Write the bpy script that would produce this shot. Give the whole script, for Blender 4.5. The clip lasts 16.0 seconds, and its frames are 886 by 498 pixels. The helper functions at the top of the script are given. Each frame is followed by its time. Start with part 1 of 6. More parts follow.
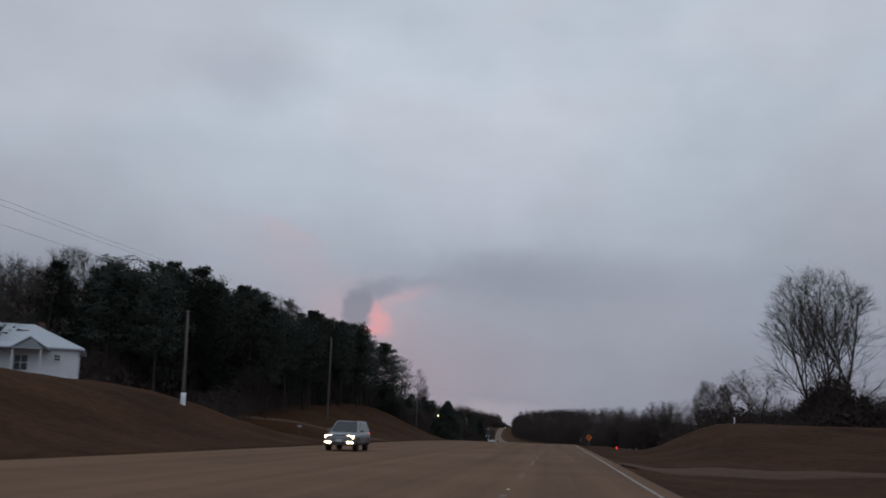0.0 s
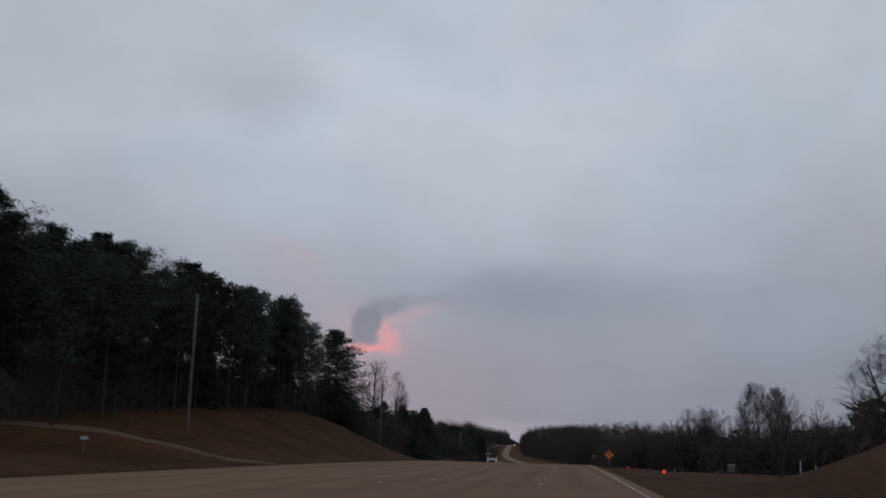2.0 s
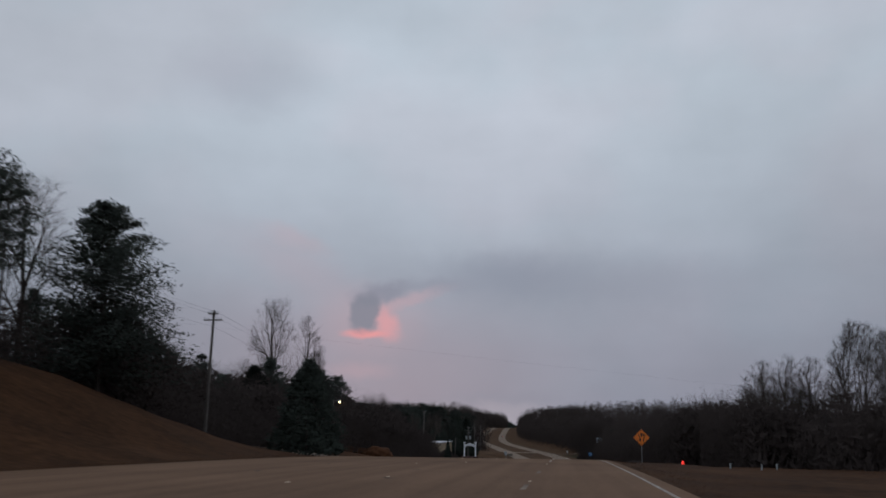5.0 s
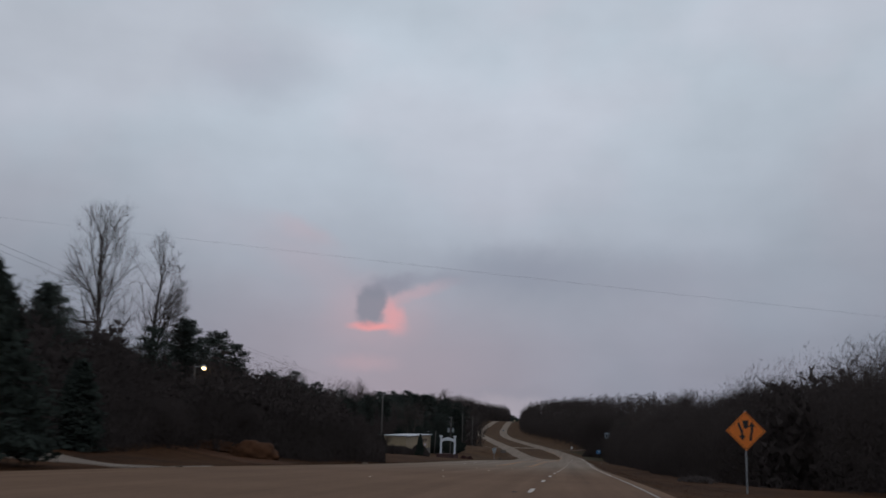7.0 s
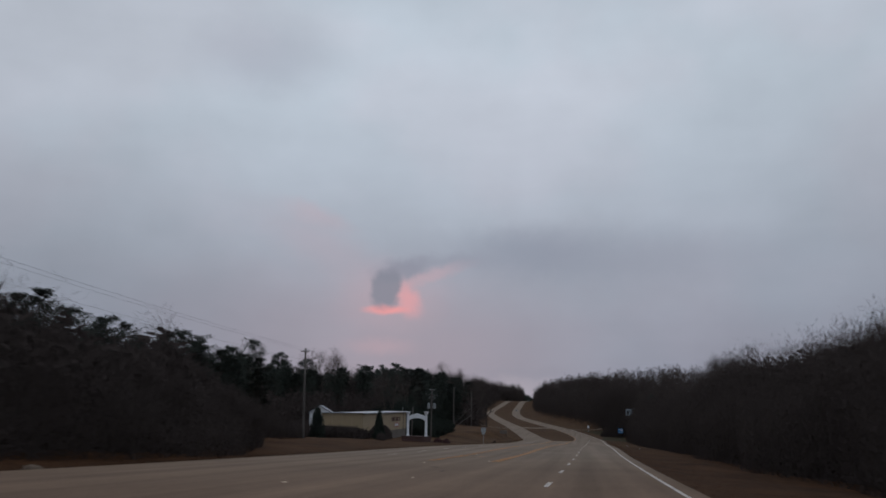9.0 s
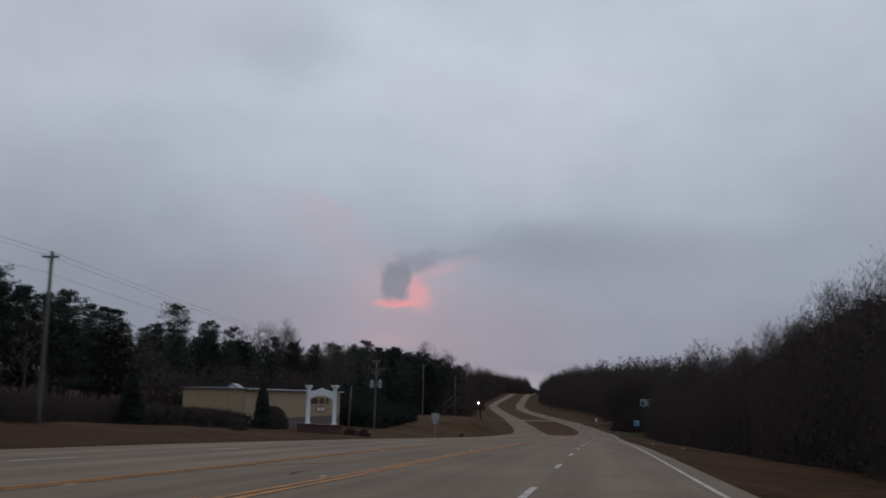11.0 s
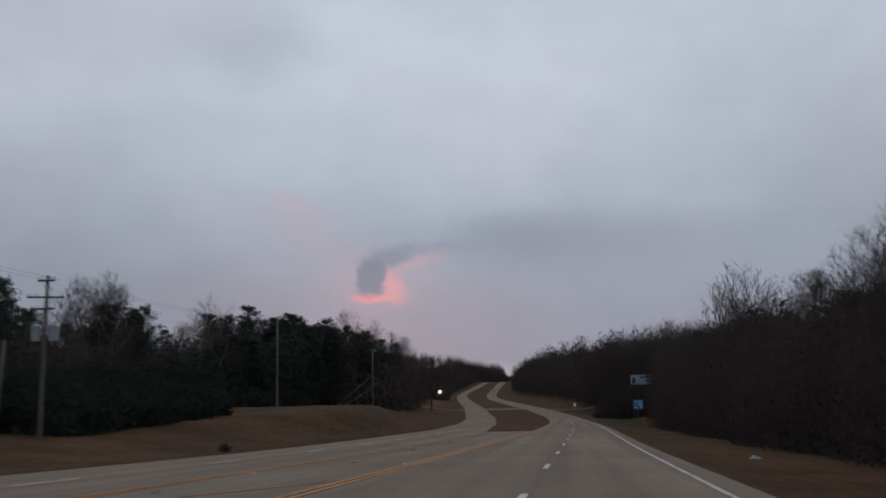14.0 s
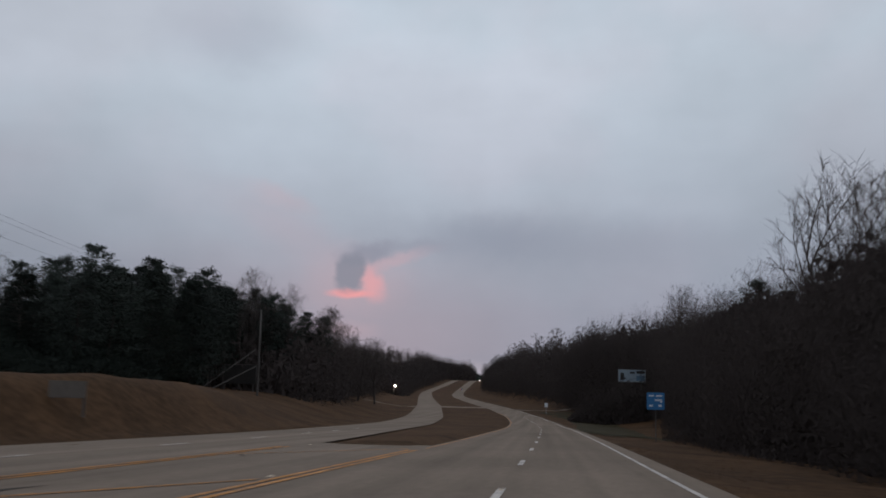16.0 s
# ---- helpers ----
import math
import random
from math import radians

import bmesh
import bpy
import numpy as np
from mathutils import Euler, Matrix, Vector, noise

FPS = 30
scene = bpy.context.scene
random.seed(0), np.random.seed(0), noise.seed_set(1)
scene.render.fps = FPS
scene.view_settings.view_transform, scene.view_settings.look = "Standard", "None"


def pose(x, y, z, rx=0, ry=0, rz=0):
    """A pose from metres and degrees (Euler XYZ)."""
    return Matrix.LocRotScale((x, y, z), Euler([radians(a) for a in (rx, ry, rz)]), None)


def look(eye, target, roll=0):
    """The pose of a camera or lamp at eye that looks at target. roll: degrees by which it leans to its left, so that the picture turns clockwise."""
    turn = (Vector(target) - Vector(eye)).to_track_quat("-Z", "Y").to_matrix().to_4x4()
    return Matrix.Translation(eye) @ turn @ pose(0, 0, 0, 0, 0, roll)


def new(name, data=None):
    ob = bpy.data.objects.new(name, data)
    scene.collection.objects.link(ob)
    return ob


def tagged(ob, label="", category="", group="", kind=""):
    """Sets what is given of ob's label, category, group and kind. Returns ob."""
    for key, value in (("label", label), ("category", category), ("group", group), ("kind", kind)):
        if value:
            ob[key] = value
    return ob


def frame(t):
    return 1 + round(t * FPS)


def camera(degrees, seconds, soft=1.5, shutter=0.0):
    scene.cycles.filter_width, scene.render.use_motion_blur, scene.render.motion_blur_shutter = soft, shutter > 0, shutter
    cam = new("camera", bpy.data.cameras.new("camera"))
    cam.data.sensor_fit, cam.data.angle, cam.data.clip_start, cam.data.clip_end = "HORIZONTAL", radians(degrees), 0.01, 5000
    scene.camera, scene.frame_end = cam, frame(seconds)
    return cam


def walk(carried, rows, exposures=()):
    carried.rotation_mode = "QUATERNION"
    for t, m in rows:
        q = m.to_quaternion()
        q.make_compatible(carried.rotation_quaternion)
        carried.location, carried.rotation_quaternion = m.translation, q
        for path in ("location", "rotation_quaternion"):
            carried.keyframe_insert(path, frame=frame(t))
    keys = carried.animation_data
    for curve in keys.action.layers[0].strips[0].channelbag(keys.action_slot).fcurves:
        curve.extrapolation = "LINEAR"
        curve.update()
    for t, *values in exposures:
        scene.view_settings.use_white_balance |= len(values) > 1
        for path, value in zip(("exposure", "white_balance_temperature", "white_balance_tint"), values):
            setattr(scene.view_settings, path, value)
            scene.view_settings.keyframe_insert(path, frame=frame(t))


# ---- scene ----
cam = camera(50.0, 16.0, soft=1.7, shutter=0.4)
PATH = [
    (0.0, 0.00, 0.00, 1.31, 6.64, 10.65, 1.94),
    (0.5, 0.13, 14.14, 1.18, 7.00, 11.03, 2.24),
    (1.0, 0.28, 28.33, 1.10, 7.13, 11.31, 1.84),
    (1.5, 0.43, 42.55, 1.07, 7.12, 11.46, 1.45),
    (2.0, 0.46, 56.74, 1.08, 7.18, 11.66, 1.58),
    (2.5, 0.50, 70.58, 1.01, 7.17, 11.74, 1.08),
    (3.0, 0.69, 84.43, 0.98, 7.25, 11.46, 0.81),
    (3.5, 0.89, 98.08, 0.89, 7.28, 11.21, 1.18),
    (4.0, 1.05, 112.11, 0.84, 7.28, 11.09, 1.34),
    (4.5, 1.18, 126.21, 0.79, 7.17, 10.97, 1.01),
    (5.0, 1.29, 140.38, 0.72, 7.02, 10.76, 0.64),
    (5.2, 1.35, 146.09, 0.68, 7.01, 10.71, 0.64),
    (7.3, 1.99, 209.29, 0.02, 7.48, 10.18, 1.47),
    (7.5, 2.08, 215.42, -0.09, 7.54, 9.85, 1.32),
    (8.0, 2.30, 230.75, -0.52, 7.83, 9.76, 1.00),
    (8.5, 2.42, 246.00, -1.04, 8.14, 9.52, 0.63),
    (9.0, 2.50, 261.34, -1.55, 8.28, 9.29, 0.53),
    (9.2, 2.54, 267.47, -1.74, 8.41, 9.36, 0.84),
    (11.5, 3.32, 336.64, -4.23, 8.94, 8.67, 1.05),
    (12.0, 3.38, 351.00, -4.48, 8.94, 8.43, 0.87),
    (12.5, 3.42, 365.39, -4.78, 8.67, 8.33, 0.19),
    (13.0, 3.55, 379.71, -5.23, 8.38, 8.23, -0.26),
    (13.5, 3.73, 394.38, -5.72, 7.93, 8.30, -0.85),
    (14.0, 4.01, 409.08, -6.21, 7.32, 8.50, -1.22),
    (14.5, 4.18, 424.20, -6.83, 6.91, 8.66, -0.50),
    (15.0, 4.38, 439.38, -7.22, 6.73, 8.44, 0.38),
    (15.5, 4.48, 454.64, -7.73, 6.49, 8.44, 1.15),
    (16.0, 4.66, 469.96, -8.16, 6.12, 8.42, 1.25),
]


def eye_pose(x, y, z, yaw, pitch, roll):
    """The camera's pose from its place, its yaw to the left of +y, its pitch upwards and its roll."""
    a, b = radians(yaw), radians(pitch)
    ahead = Vector((-math.sin(a) * math.cos(b), math.cos(a) * math.cos(b), math.sin(b)))
    eye = Vector((x, y, z))
    return look(eye, eye + 10 * ahead, roll)


walk(cam, [(t, eye_pose(*row)) for t, *row in PATH], [(0.0, 0.0), (0.5, -0.07), (2.5, -0.05), (4.0, 0.0), (4.5, -0.05), (7.5, 0.0), (12.0, 0.0), (16.0, 0.06)])

# ---- sky and light: an overcast dawn, clouds with one pink break low ahead ----
SKY_TOP, SKY_LOW, SKY_GAIN = (0.490, 0.545, 0.622), (0.268, 0.286, 0.352), 1.0


def build_world():
    world = bpy.data.worlds.new("overcast_sky")
    world.use_nodes = True
    scene.world = world
    tree = world.node_tree
    tree.nodes.clear()
    N, L = tree.nodes.new, tree.links.new

    def val(node_out_or_number, socket):
        if isinstance(node_out_or_number, (int, float)):
            socket.default_value = node_out_or_number
        else:
            L(node_out_or_number, socket)

    def m(op, a, b=0.0, c=None, clamp=False):
        n = N("ShaderNodeMath")
        n.operation, n.use_clamp = op, clamp
        val(a, n.inputs[0])
        val(b, n.inputs[1])
        if c is not None:
            val(c, n.inputs[2])
        return n.outputs[0]

    def ramp(x, lo, hi):
        n = N("ShaderNodeMapRange")
        n.interpolation_type, n.clamp = "SMOOTHSTEP", True
        val(x, n.inputs[0])
        n.inputs[1].default_value, n.inputs[2].default_value = lo, hi
        return n.outputs[0]

    def mix(f, a, b):
        n = N("ShaderNodeMix")
        n.data_type = "RGBA"
        val(f, n.inputs[0])
        for src, sock in ((a, n.inputs[6]), (b, n.inputs[7])):
            if isinstance(src, tuple):
                sock.default_value = (*src, 1)
            else:
                L(src, sock)
        return n.outputs[2]

    coord = N("ShaderNodeTexCoord")
    sep = N("ShaderNodeSeparateXYZ")
    L(coord.outputs["Generated"], sep.inputs[0])
    az = m("MULTIPLY", m("ARCTAN2", sep.outputs[0], sep.outputs[1]), 57.2958)
    el = m("MULTIPLY", m("ARCSINE", sep.outputs[2]), 57.2958)

    def noise_at(sx, sy, scale, detail, seed, rough=0.55):
        comb = N("ShaderNodeCombineXYZ")
        val(m("MULTIPLY", az, sx), comb.inputs[0])
        val(m("MULTIPLY", el, sy), comb.inputs[1])
        comb.inputs[2].default_value = seed
        n = N("ShaderNodeTexNoise")
        n.inputs["Scale"].default_value, n.inputs["Detail"].default_value, n.inputs["Roughness"].default_value = scale, detail, rough
        L(comb.outputs[0], n.inputs["Vector"])
        return n.outputs["Fac"]

    big = noise_at(0.085, 0.10, 1.0, 2.0, 3.1, 0.45)
    mid = noise_at(0.20, 0.26, 1.0, 4.0, 7.7, 0.5)
    low = noise_at(0.12, 0.55, 1.0, 2.0, 1.3)
    hue = noise_at(0.10, 0.14, 1.0, 3.0, 12.4, 0.5)
    warp = m("MULTIPLY", m("SUBTRACT", noise_at(0.9, 0.9, 1.0, 4.0, 5.0), 0.5), 0.9)
    warp2 = m("MULTIPLY", m("SUBTRACT", noise_at(0.9, 0.9, 1.0, 4.0, 9.0), 0.5), 0.9)

    def blob(a0, e0, ra, re, soft, tilt=0.0, skew=0.0, ragged=1.0, power=2.0):
        """1 inside an oval of the sky, 0 outside, with a ragged edge; a higher power squares it off."""
        da = m("ADD", m("SUBTRACT", az, a0), m("MULTIPLY", warp, ragged))
        de = m("ADD", m("SUBTRACT", el, e0), m("MULTIPLY", warp2, ragged))
        if skew:
            da = m("SUBTRACT", da, m("MULTIPLY", de, skew))
        de = m("SUBTRACT", de, m("MULTIPLY", da, tilt))
        r = m("POWER", m("ADD", m("POWER", m("ABSOLUTE", m("DIVIDE", da, ra)), power), m("POWER", m("ABSOLUTE", m("DIVIDE", de, re)), power)), 1.0 / power)
        n = N("ShaderNodeMapRange")
        n.interpolation_type, n.clamp = "SMOOTHSTEP", True
        val(r, n.inputs[0])
        n.inputs[1].default_value, n.inputs[2].default_value = 1 + soft, 1 - soft
        return n.outputs[0]

    sky = N("ShaderNodeTexSky")
    sky.sky_type, sky.sun_disc = "NISHITA", False
    sky.sun_elevation, sky.sun_rotation = radians(2.0), radians(-12.0)
    # the cloud deck: lighter above, mauve-grey towards the horizon, bluer and pinker by turns
    height = ramp(el, 0.5, 21.5)
    base = mix(height, SKY_LOW, SKY_TOP)
    shade = m("ADD", 0.86, m("MULTIPLY", big, 0.28))
    shade = m("MULTIPLY", shade, m("ADD", 0.90, m("MULTIPLY", mid, 0.20)))
    shade = m("MULTIPLY", shade, m("ADD", 0.97, m("MULTIPLY", low, 0.06)))
    shade = m("MULTIPLY", shade, m("SUBTRACT", 1.0, m("MULTIPLY", ramp(az, -15.0, -32.0), 0.09)))
    shade = m("MULTIPLY", shade, m("SUBTRACT", 1.0, m("MULTIPLY", ramp(az, 4.0, 18.0), 0.06)))
    shade = m("MULTIPLY", shade, m("ADD", 1.0, m("MULTIPLY", blob(-7.0, 17.0, 12.0, 7.0, 0.95), 0.07)))
    tone = mix(ramp(hue, 0.36, 0.64), (0.982, 1.002, 1.006), (1.022, 0.997, 1.0))
    vt = N("ShaderNodeVectorMath")
    vt.operation = "MULTIPLY"
    L(base, vt.inputs[0])
    L(tone, vt.inputs[1])
    vm = N("ShaderNodeVectorMath")
    vm.operation = "SCALE"
    L(vt.outputs[0], vm.inputs[0])
    L(shade, vm.inputs["Scale"])
    col = vm.outputs[0]
    # mauve patches and a darker band reaching right of the break
    col = mix(m("MULTIPLY", blob(-19.5, 20.3, 3.6, 1.7, 0.8), 0.38), col, (0.335, 0.35, 0.425))
    col = mix(m("MULTIPLY", blob(0.5, 8.7, 9.0, 1.5, 0.9), 0.50), col, (0.255, 0.285, 0.355))
    col = mix(m("MULTIPLY", blob(-3.0, 9.2, 3.4, 1.2, 0.8), 0.35), col, (0.235, 0.26, 0.335))
    col = mix(m("MULTIPLY", blob(-10.0, 3.4, 8.5, 3.4, 0.95), 0.40), col, (0.405, 0.325, 0.385))
    col = mix(m("MULTIPLY", blob(-15.6, 9.4, 3.2, 1.3, 0.95, -0.45), 0.28), col, (0.45, 0.335, 0.39))
    col = mix(m("MULTIPLY", blob(-16.0, 11.2, 1.6, 0.5, 0.9, -0.3), 0.22), col, (0.55, 0.36, 0.40))
    col = mix(m("MULTIPLY", blob(-12.0, 3.4, 1.6, 0.45, 0.9), 0.24), col, (0.60, 0.38, 0.42))
    col = mix(m("MULTIPLY", blob(-4.0, 0.9, 4.2, 0.6, 0.8), 0.30), col, (0.50, 0.45, 0.50))
    col = mix(m("MULTIPLY", blob(-3.0, 1.9, 2.6, 0.28, 0.7), 0.45), col, (0.28, 0.285, 0.35))
    # the glow behind the hanging cloud, then the cloud itself: a flat-bottomed column with a tail drawn out to the right
    col = mix(m("MULTIPLY", blob(-11.4, 6.3, 2.4, 1.5, 0.95), 0.26), col, (0.62, 0.36, 0.39))
    col = mix(m("MULTIPLY", blob(-9.1, 7.65, 1.9, 0.32, 0.85, 0.30), 0.26), col, (0.66, 0.36, 0.39))
    col = mix(m("MULTIPLY", blob(-10.35, 6.15, 0.62, 0.80, 0.85, 0.0, -0.25), 0.66), col, (0.78, 0.35, 0.37))
    col = mix(m("MULTIPLY", blob(-11.65, 5.60, 1.15, 0.26, 0.6, 0.0, 0.0, 0.5), 0.88), col, (0.82, 0.33, 0.34))
    col = mix(m("MULTIPLY", blob(-8.0, 8.55, 2.0, 0.40, 0.9, 0.04), 0.42), col, (0.25, 0.265, 0.335))
    col = mix(m("MULTIPLY", blob(-10.75, 8.0, 1.55, 0.62, 0.6, 0.16), 0.75), col, (0.245, 0.26, 0.33))
    col = mix(m("MULTIPLY", blob(-11.72, 6.85, 0.86, 1.14, 0.30, 0.0, 0.16, 0.9, 2.8), 0.88), col, (0.225, 0.24, 0.30))
    # a little of the clear sky's own light comes through the deck
    add = N("ShaderNodeMix")
    add.data_type, add.blend_type = "RGBA", "ADD"
    add.inputs[0].default_value = 0.0008
    L(col, add.inputs[6])
    L(sky.outputs[0], add.inputs[7])
    ground = mix(ramp(el, -3.0, 0.0), (0.03, 0.026, 0.024), add.outputs[2])
    bg = N("ShaderNodeBackground")
    bg.inputs["Strength"].default_value = SKY_GAIN
    L(ground, bg.inputs["Color"])
    out = N("ShaderNodeOutputWorld")
    L(bg.outputs[0], out.inputs["Surface"])


build_world()
sun_data = bpy.data.lights.new("sun", "SUN")
sun_data.energy, sun_data.angle, sun_data.color = 0.04, radians(30), (1.0, 0.72, 0.66)
sun = new("sun", sun_data)
sun.matrix_world = look((0, 0, 500), (60, -280, 440))


# ---- materials ----
def material(name, color, rough=0.8, metal=0.0, vary=0.25, grain=8.0, blotch=0.3, bump=0.0, tint=None, random_tint=0.0, emit=None, glow=0.0, spec=0.5, worn=None, wear=0.5, along=None, streaks=False):
    """A surface with grain and larger blotches, at real-world size in the object's own space."""
    mat = bpy.data.materials.new(name)
    mat.use_nodes = True
    tree = mat.node_tree
    N, L = tree.nodes.new, tree.links.new
    bsdf = tree.nodes["Principled BSDF"]
    bsdf.inputs["Roughness"].default_value, bsdf.inputs["Metallic"].default_value = rough, metal
    bsdf.inputs["Specular IOR Level"].default_value = spec
    geo = N("ShaderNodeNewGeometry")
    fine, wide = N("ShaderNodeTexNoise"), N("ShaderNodeTexNoise")
    fine.inputs["Scale"].default_value, fine.inputs["Detail"].default_value = grain, 4
    wide.inputs["Scale"].default_value, wide.inputs["Detail"].default_value = blotch, 3
    for n in (fine, wide):
        L(geo.outputs["Position"], n.inputs["Vector"])
    total = N("ShaderNodeMath")
    total.operation = "ADD"
    L(fine.outputs["Fac"], total.inputs[0])
    L(wide.outputs["Fac"], total.inputs[1])
    span = N("ShaderNodeMapRange")
    span.inputs[1].default_value, span.inputs[2].default_value = 0.6, 1.4
    span.inputs[3].default_value, span.inputs[4].default_value = 1 - vary, 1 + vary
    L(total.outputs[0], span.inputs[0])
    level = span.outputs[0]
    if random_tint:
        info = N("ShaderNodeObjectInfo")
        jit = N("ShaderNodeMapRange")
        jit.inputs[3].default_value, jit.inputs[4].default_value = 1 - random_tint, 1 + random_tint
        L(info.outputs["Random"], jit.inputs[0])
        mul = N("ShaderNodeMath")
        mul.operation = "MULTIPLY"
        L(level, mul.inputs[0])
        L(jit.outputs[0], mul.inputs[1])
        level = mul.outputs[0]
    base = N("ShaderNodeMix")
    base.data_type = "RGBA"
    base.inputs[6].default_value = (*color, 1)
    base.inputs[7].default_value = (*(tint or color), 1)
    L(wide.outputs["Fac"], base.inputs[0])
    scale = N("ShaderNodeVectorMath")
    scale.operation = "SCALE"
    L(base.outputs[2], scale.inputs[0])
    L(level, scale.inputs["Scale"])
    paint = scale.outputs[0]
    if along:
        # base blends to tint along y; the asphalt's brown start is painted headlight warmth
        place = N("ShaderNodeSeparateXYZ")
        L(geo.outputs["Position"], place.inputs[0])
        share = N("ShaderNodeMapRange")
        share.inputs[1].default_value, share.inputs[2].default_value = along[0], along[1]
        L(place.outputs[1], share.inputs[0])
        L(share.outputs[0], base.inputs[0])
    if streaks:
        long_way = N("ShaderNodeMapping")
        long_way.inputs["Scale"].default_value = (0.9, 0.012, 0.0)
        L(geo.outputs["Position"], long_way.inputs["Vector"])
        streak = N("ShaderNodeTexNoise")
        streak.inputs["Scale"].default_value, streak.inputs["Detail"].default_value = 1.0, 3
        L(long_way.outputs[0], streak.inputs["Vector"])
        span2 = N("ShaderNodeMapRange")
        span2.inputs[1].default_value, span2.inputs[2].default_value, span2.inputs[3].default_value, span2.inputs[4].default_value = 0.3, 0.7, 0.82, 1.18
        L(streak.outputs["Fac"], span2.inputs[0])
        drawn = N("ShaderNodeVectorMath")
        drawn.operation = "SCALE"
        L(paint, drawn.inputs[0])
        L(span2.outputs[0], drawn.inputs["Scale"])
        paint = drawn.outputs[0]
    if worn:
        # paint rubbed through to the road below
        rub = N("ShaderNodeTexNoise")
        rub.inputs["Scale"].default_value, rub.inputs["Detail"].default_value, rub.inputs["Roughness"].default_value = 2.2, 5, 0.7
        L(geo.outputs["Position"], rub.inputs["Vector"])
        edge = N("ShaderNodeMapRange")
        edge.inputs[1].default_value, edge.inputs[2].default_value = wear - 0.12, wear + 0.12
        L(rub.outputs["Fac"], edge.inputs[0])
        bare_road = N("ShaderNodeMix")
        bare_road.data_type = "RGBA"
        bare_road.inputs[6].default_value = (*worn, 1)
        L(edge.outputs[0], bare_road.inputs[0])
        L(paint, bare_road.inputs[7])
        paint = bare_road.outputs[2]
    L(paint, bsdf.inputs["Base Color"])
    if bump:
        b = N("ShaderNodeBump")
        b.inputs["Strength"].default_value, b.inputs["Distance"].default_value = min(1.0, bump), 0.02
        L(fine.outputs["Fac"], b.inputs["Height"])
        L(b.outputs[0], bsdf.inputs["Normal"])
    if emit:
        bsdf.inputs["Emission Color"].default_value, bsdf.inputs["Emission Strength"].default_value = (*emit, 1), glow
    return mat


# browner start holds the warm headlight and windscreen cast in its colour
M_ASPHALT = material("worn_asphalt_warm_cast", (0.160, 0.096, 0.062), 0.95, vary=0.22, grain=5.0, blotch=0.12, bump=0.3, tint=(0.208, 0.160, 0.124), along=(255.0, 345.0), streaks=True, spec=0.06)
M_GRASS = material("winter_grass", (0.049, 0.0222, 0.0100), 0.95, vary=0.6, grain=1.6, blotch=0.14, bump=0.8, tint=(0.070, 0.0380, 0.0195), along=(320.0, 460.0), spec=0.05)
M_GREEN_GRASS = material("dull_green_grass", (0.028, 0.022, 0.0085), 0.95, vary=0.4, grain=1.8, blotch=0.2, bump=0.6, tint=(0.040, 0.030, 0.012), spec=0.1)
M_YARD = material("bare_earth", (0.085, 0.048, 0.030), 0.95, vary=0.3, grain=2.0, blotch=0.1, spec=0.1)
M_WHITE_LINE = material("worn_white_line", (0.56, 0.50, 0.45), 0.6, vary=0.25, grain=6, blotch=0.6, spec=0.08, worn=(0.11, 0.08, 0.06), wear=0.39)
M_EDGE_LINE = material("dull_white_line", (0.34, 0.30, 0.26), 0.6, vary=0.25, grain=6, blotch=0.6, spec=0.08, worn=(0.11, 0.08, 0.06), wear=0.44)
M_FAINT_LINE = material("rubbed_white_line", (0.24, 0.19, 0.15), 0.7, vary=0.3, grain=6, blotch=0.6, spec=0.08, worn=(0.09, 0.055, 0.035), wear=0.50)
M_YELLOW_LINE = material("worn_yellow_line", (0.50, 0.21, 0.05), 0.6, vary=0.3, grain=6, blotch=0.5, spec=0.08, worn=(0.13, 0.085, 0.055), wear=0.43)
M_FAINT_YELLOW = material("rubbed_yellow_line", (0.50, 0.21, 0.05), 0.7, vary=0.3, grain=6, blotch=0.5, spec=0.08, worn=(0.18, 0.12, 0.085), wear=0.47)
M_BARK = material("dark_bark", (0.045, 0.038, 0.034), 0.95, vary=0.4, grain=6, blotch=0.8, random_tint=0.3, spec=0.1)
M_NEEDLES = material("pine_needles", (0.036, 0.043, 0.036), 0.9, vary=0.5, grain=3, blotch=0.5, random_tint=0.3, spec=0.1)
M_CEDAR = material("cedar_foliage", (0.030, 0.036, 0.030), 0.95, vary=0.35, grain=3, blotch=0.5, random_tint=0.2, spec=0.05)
M_TWIGS = material("winter_twigs", (0.062, 0.05, 0.045), 0.95, vary=0.4, grain=2, blotch=0.2, random_tint=0.25, spec=0.1)
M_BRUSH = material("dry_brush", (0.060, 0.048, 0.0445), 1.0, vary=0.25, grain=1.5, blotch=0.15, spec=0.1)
M_WOOD_POLE = material("weathered_pole", (0.085, 0.074, 0.067), 0.9, vary=0.3, grain=10, blotch=0.8)
M_STEEL = material("galvanised_steel", (0.32, 0.33, 0.34), 0.5, metal=0.6, vary=0.15, grain=12)
M_GREY_TANK = material("grey_enamel", (0.30, 0.33, 0.35), 0.5, vary=0.12, grain=4)
M_WIRE = material("cable", (0.03, 0.03, 0.032), 0.7)
M_CREAM = material("cream_metal_siding", (0.31, 0.235, 0.145), 0.6, vary=0.1, grain=3, blotch=0.3)
M_BLOCK = material("grey_block", (0.13, 0.11, 0.095), 0.95, vary=0.2, grain=4)
M_ROOF_PALE = material("pale_metal_roof", (0.27, 0.30, 0.34), 0.4, vary=0.1, grain=2)
M_ROOF_WHITE = material("white_metal_roof", (0.46, 0.50, 0.55), 0.45, vary=0.08, grain=2)
M_WHITE_PAINT = material("white_paint", (0.72, 0.74, 0.78), 0.55, vary=0.08, grain=3)
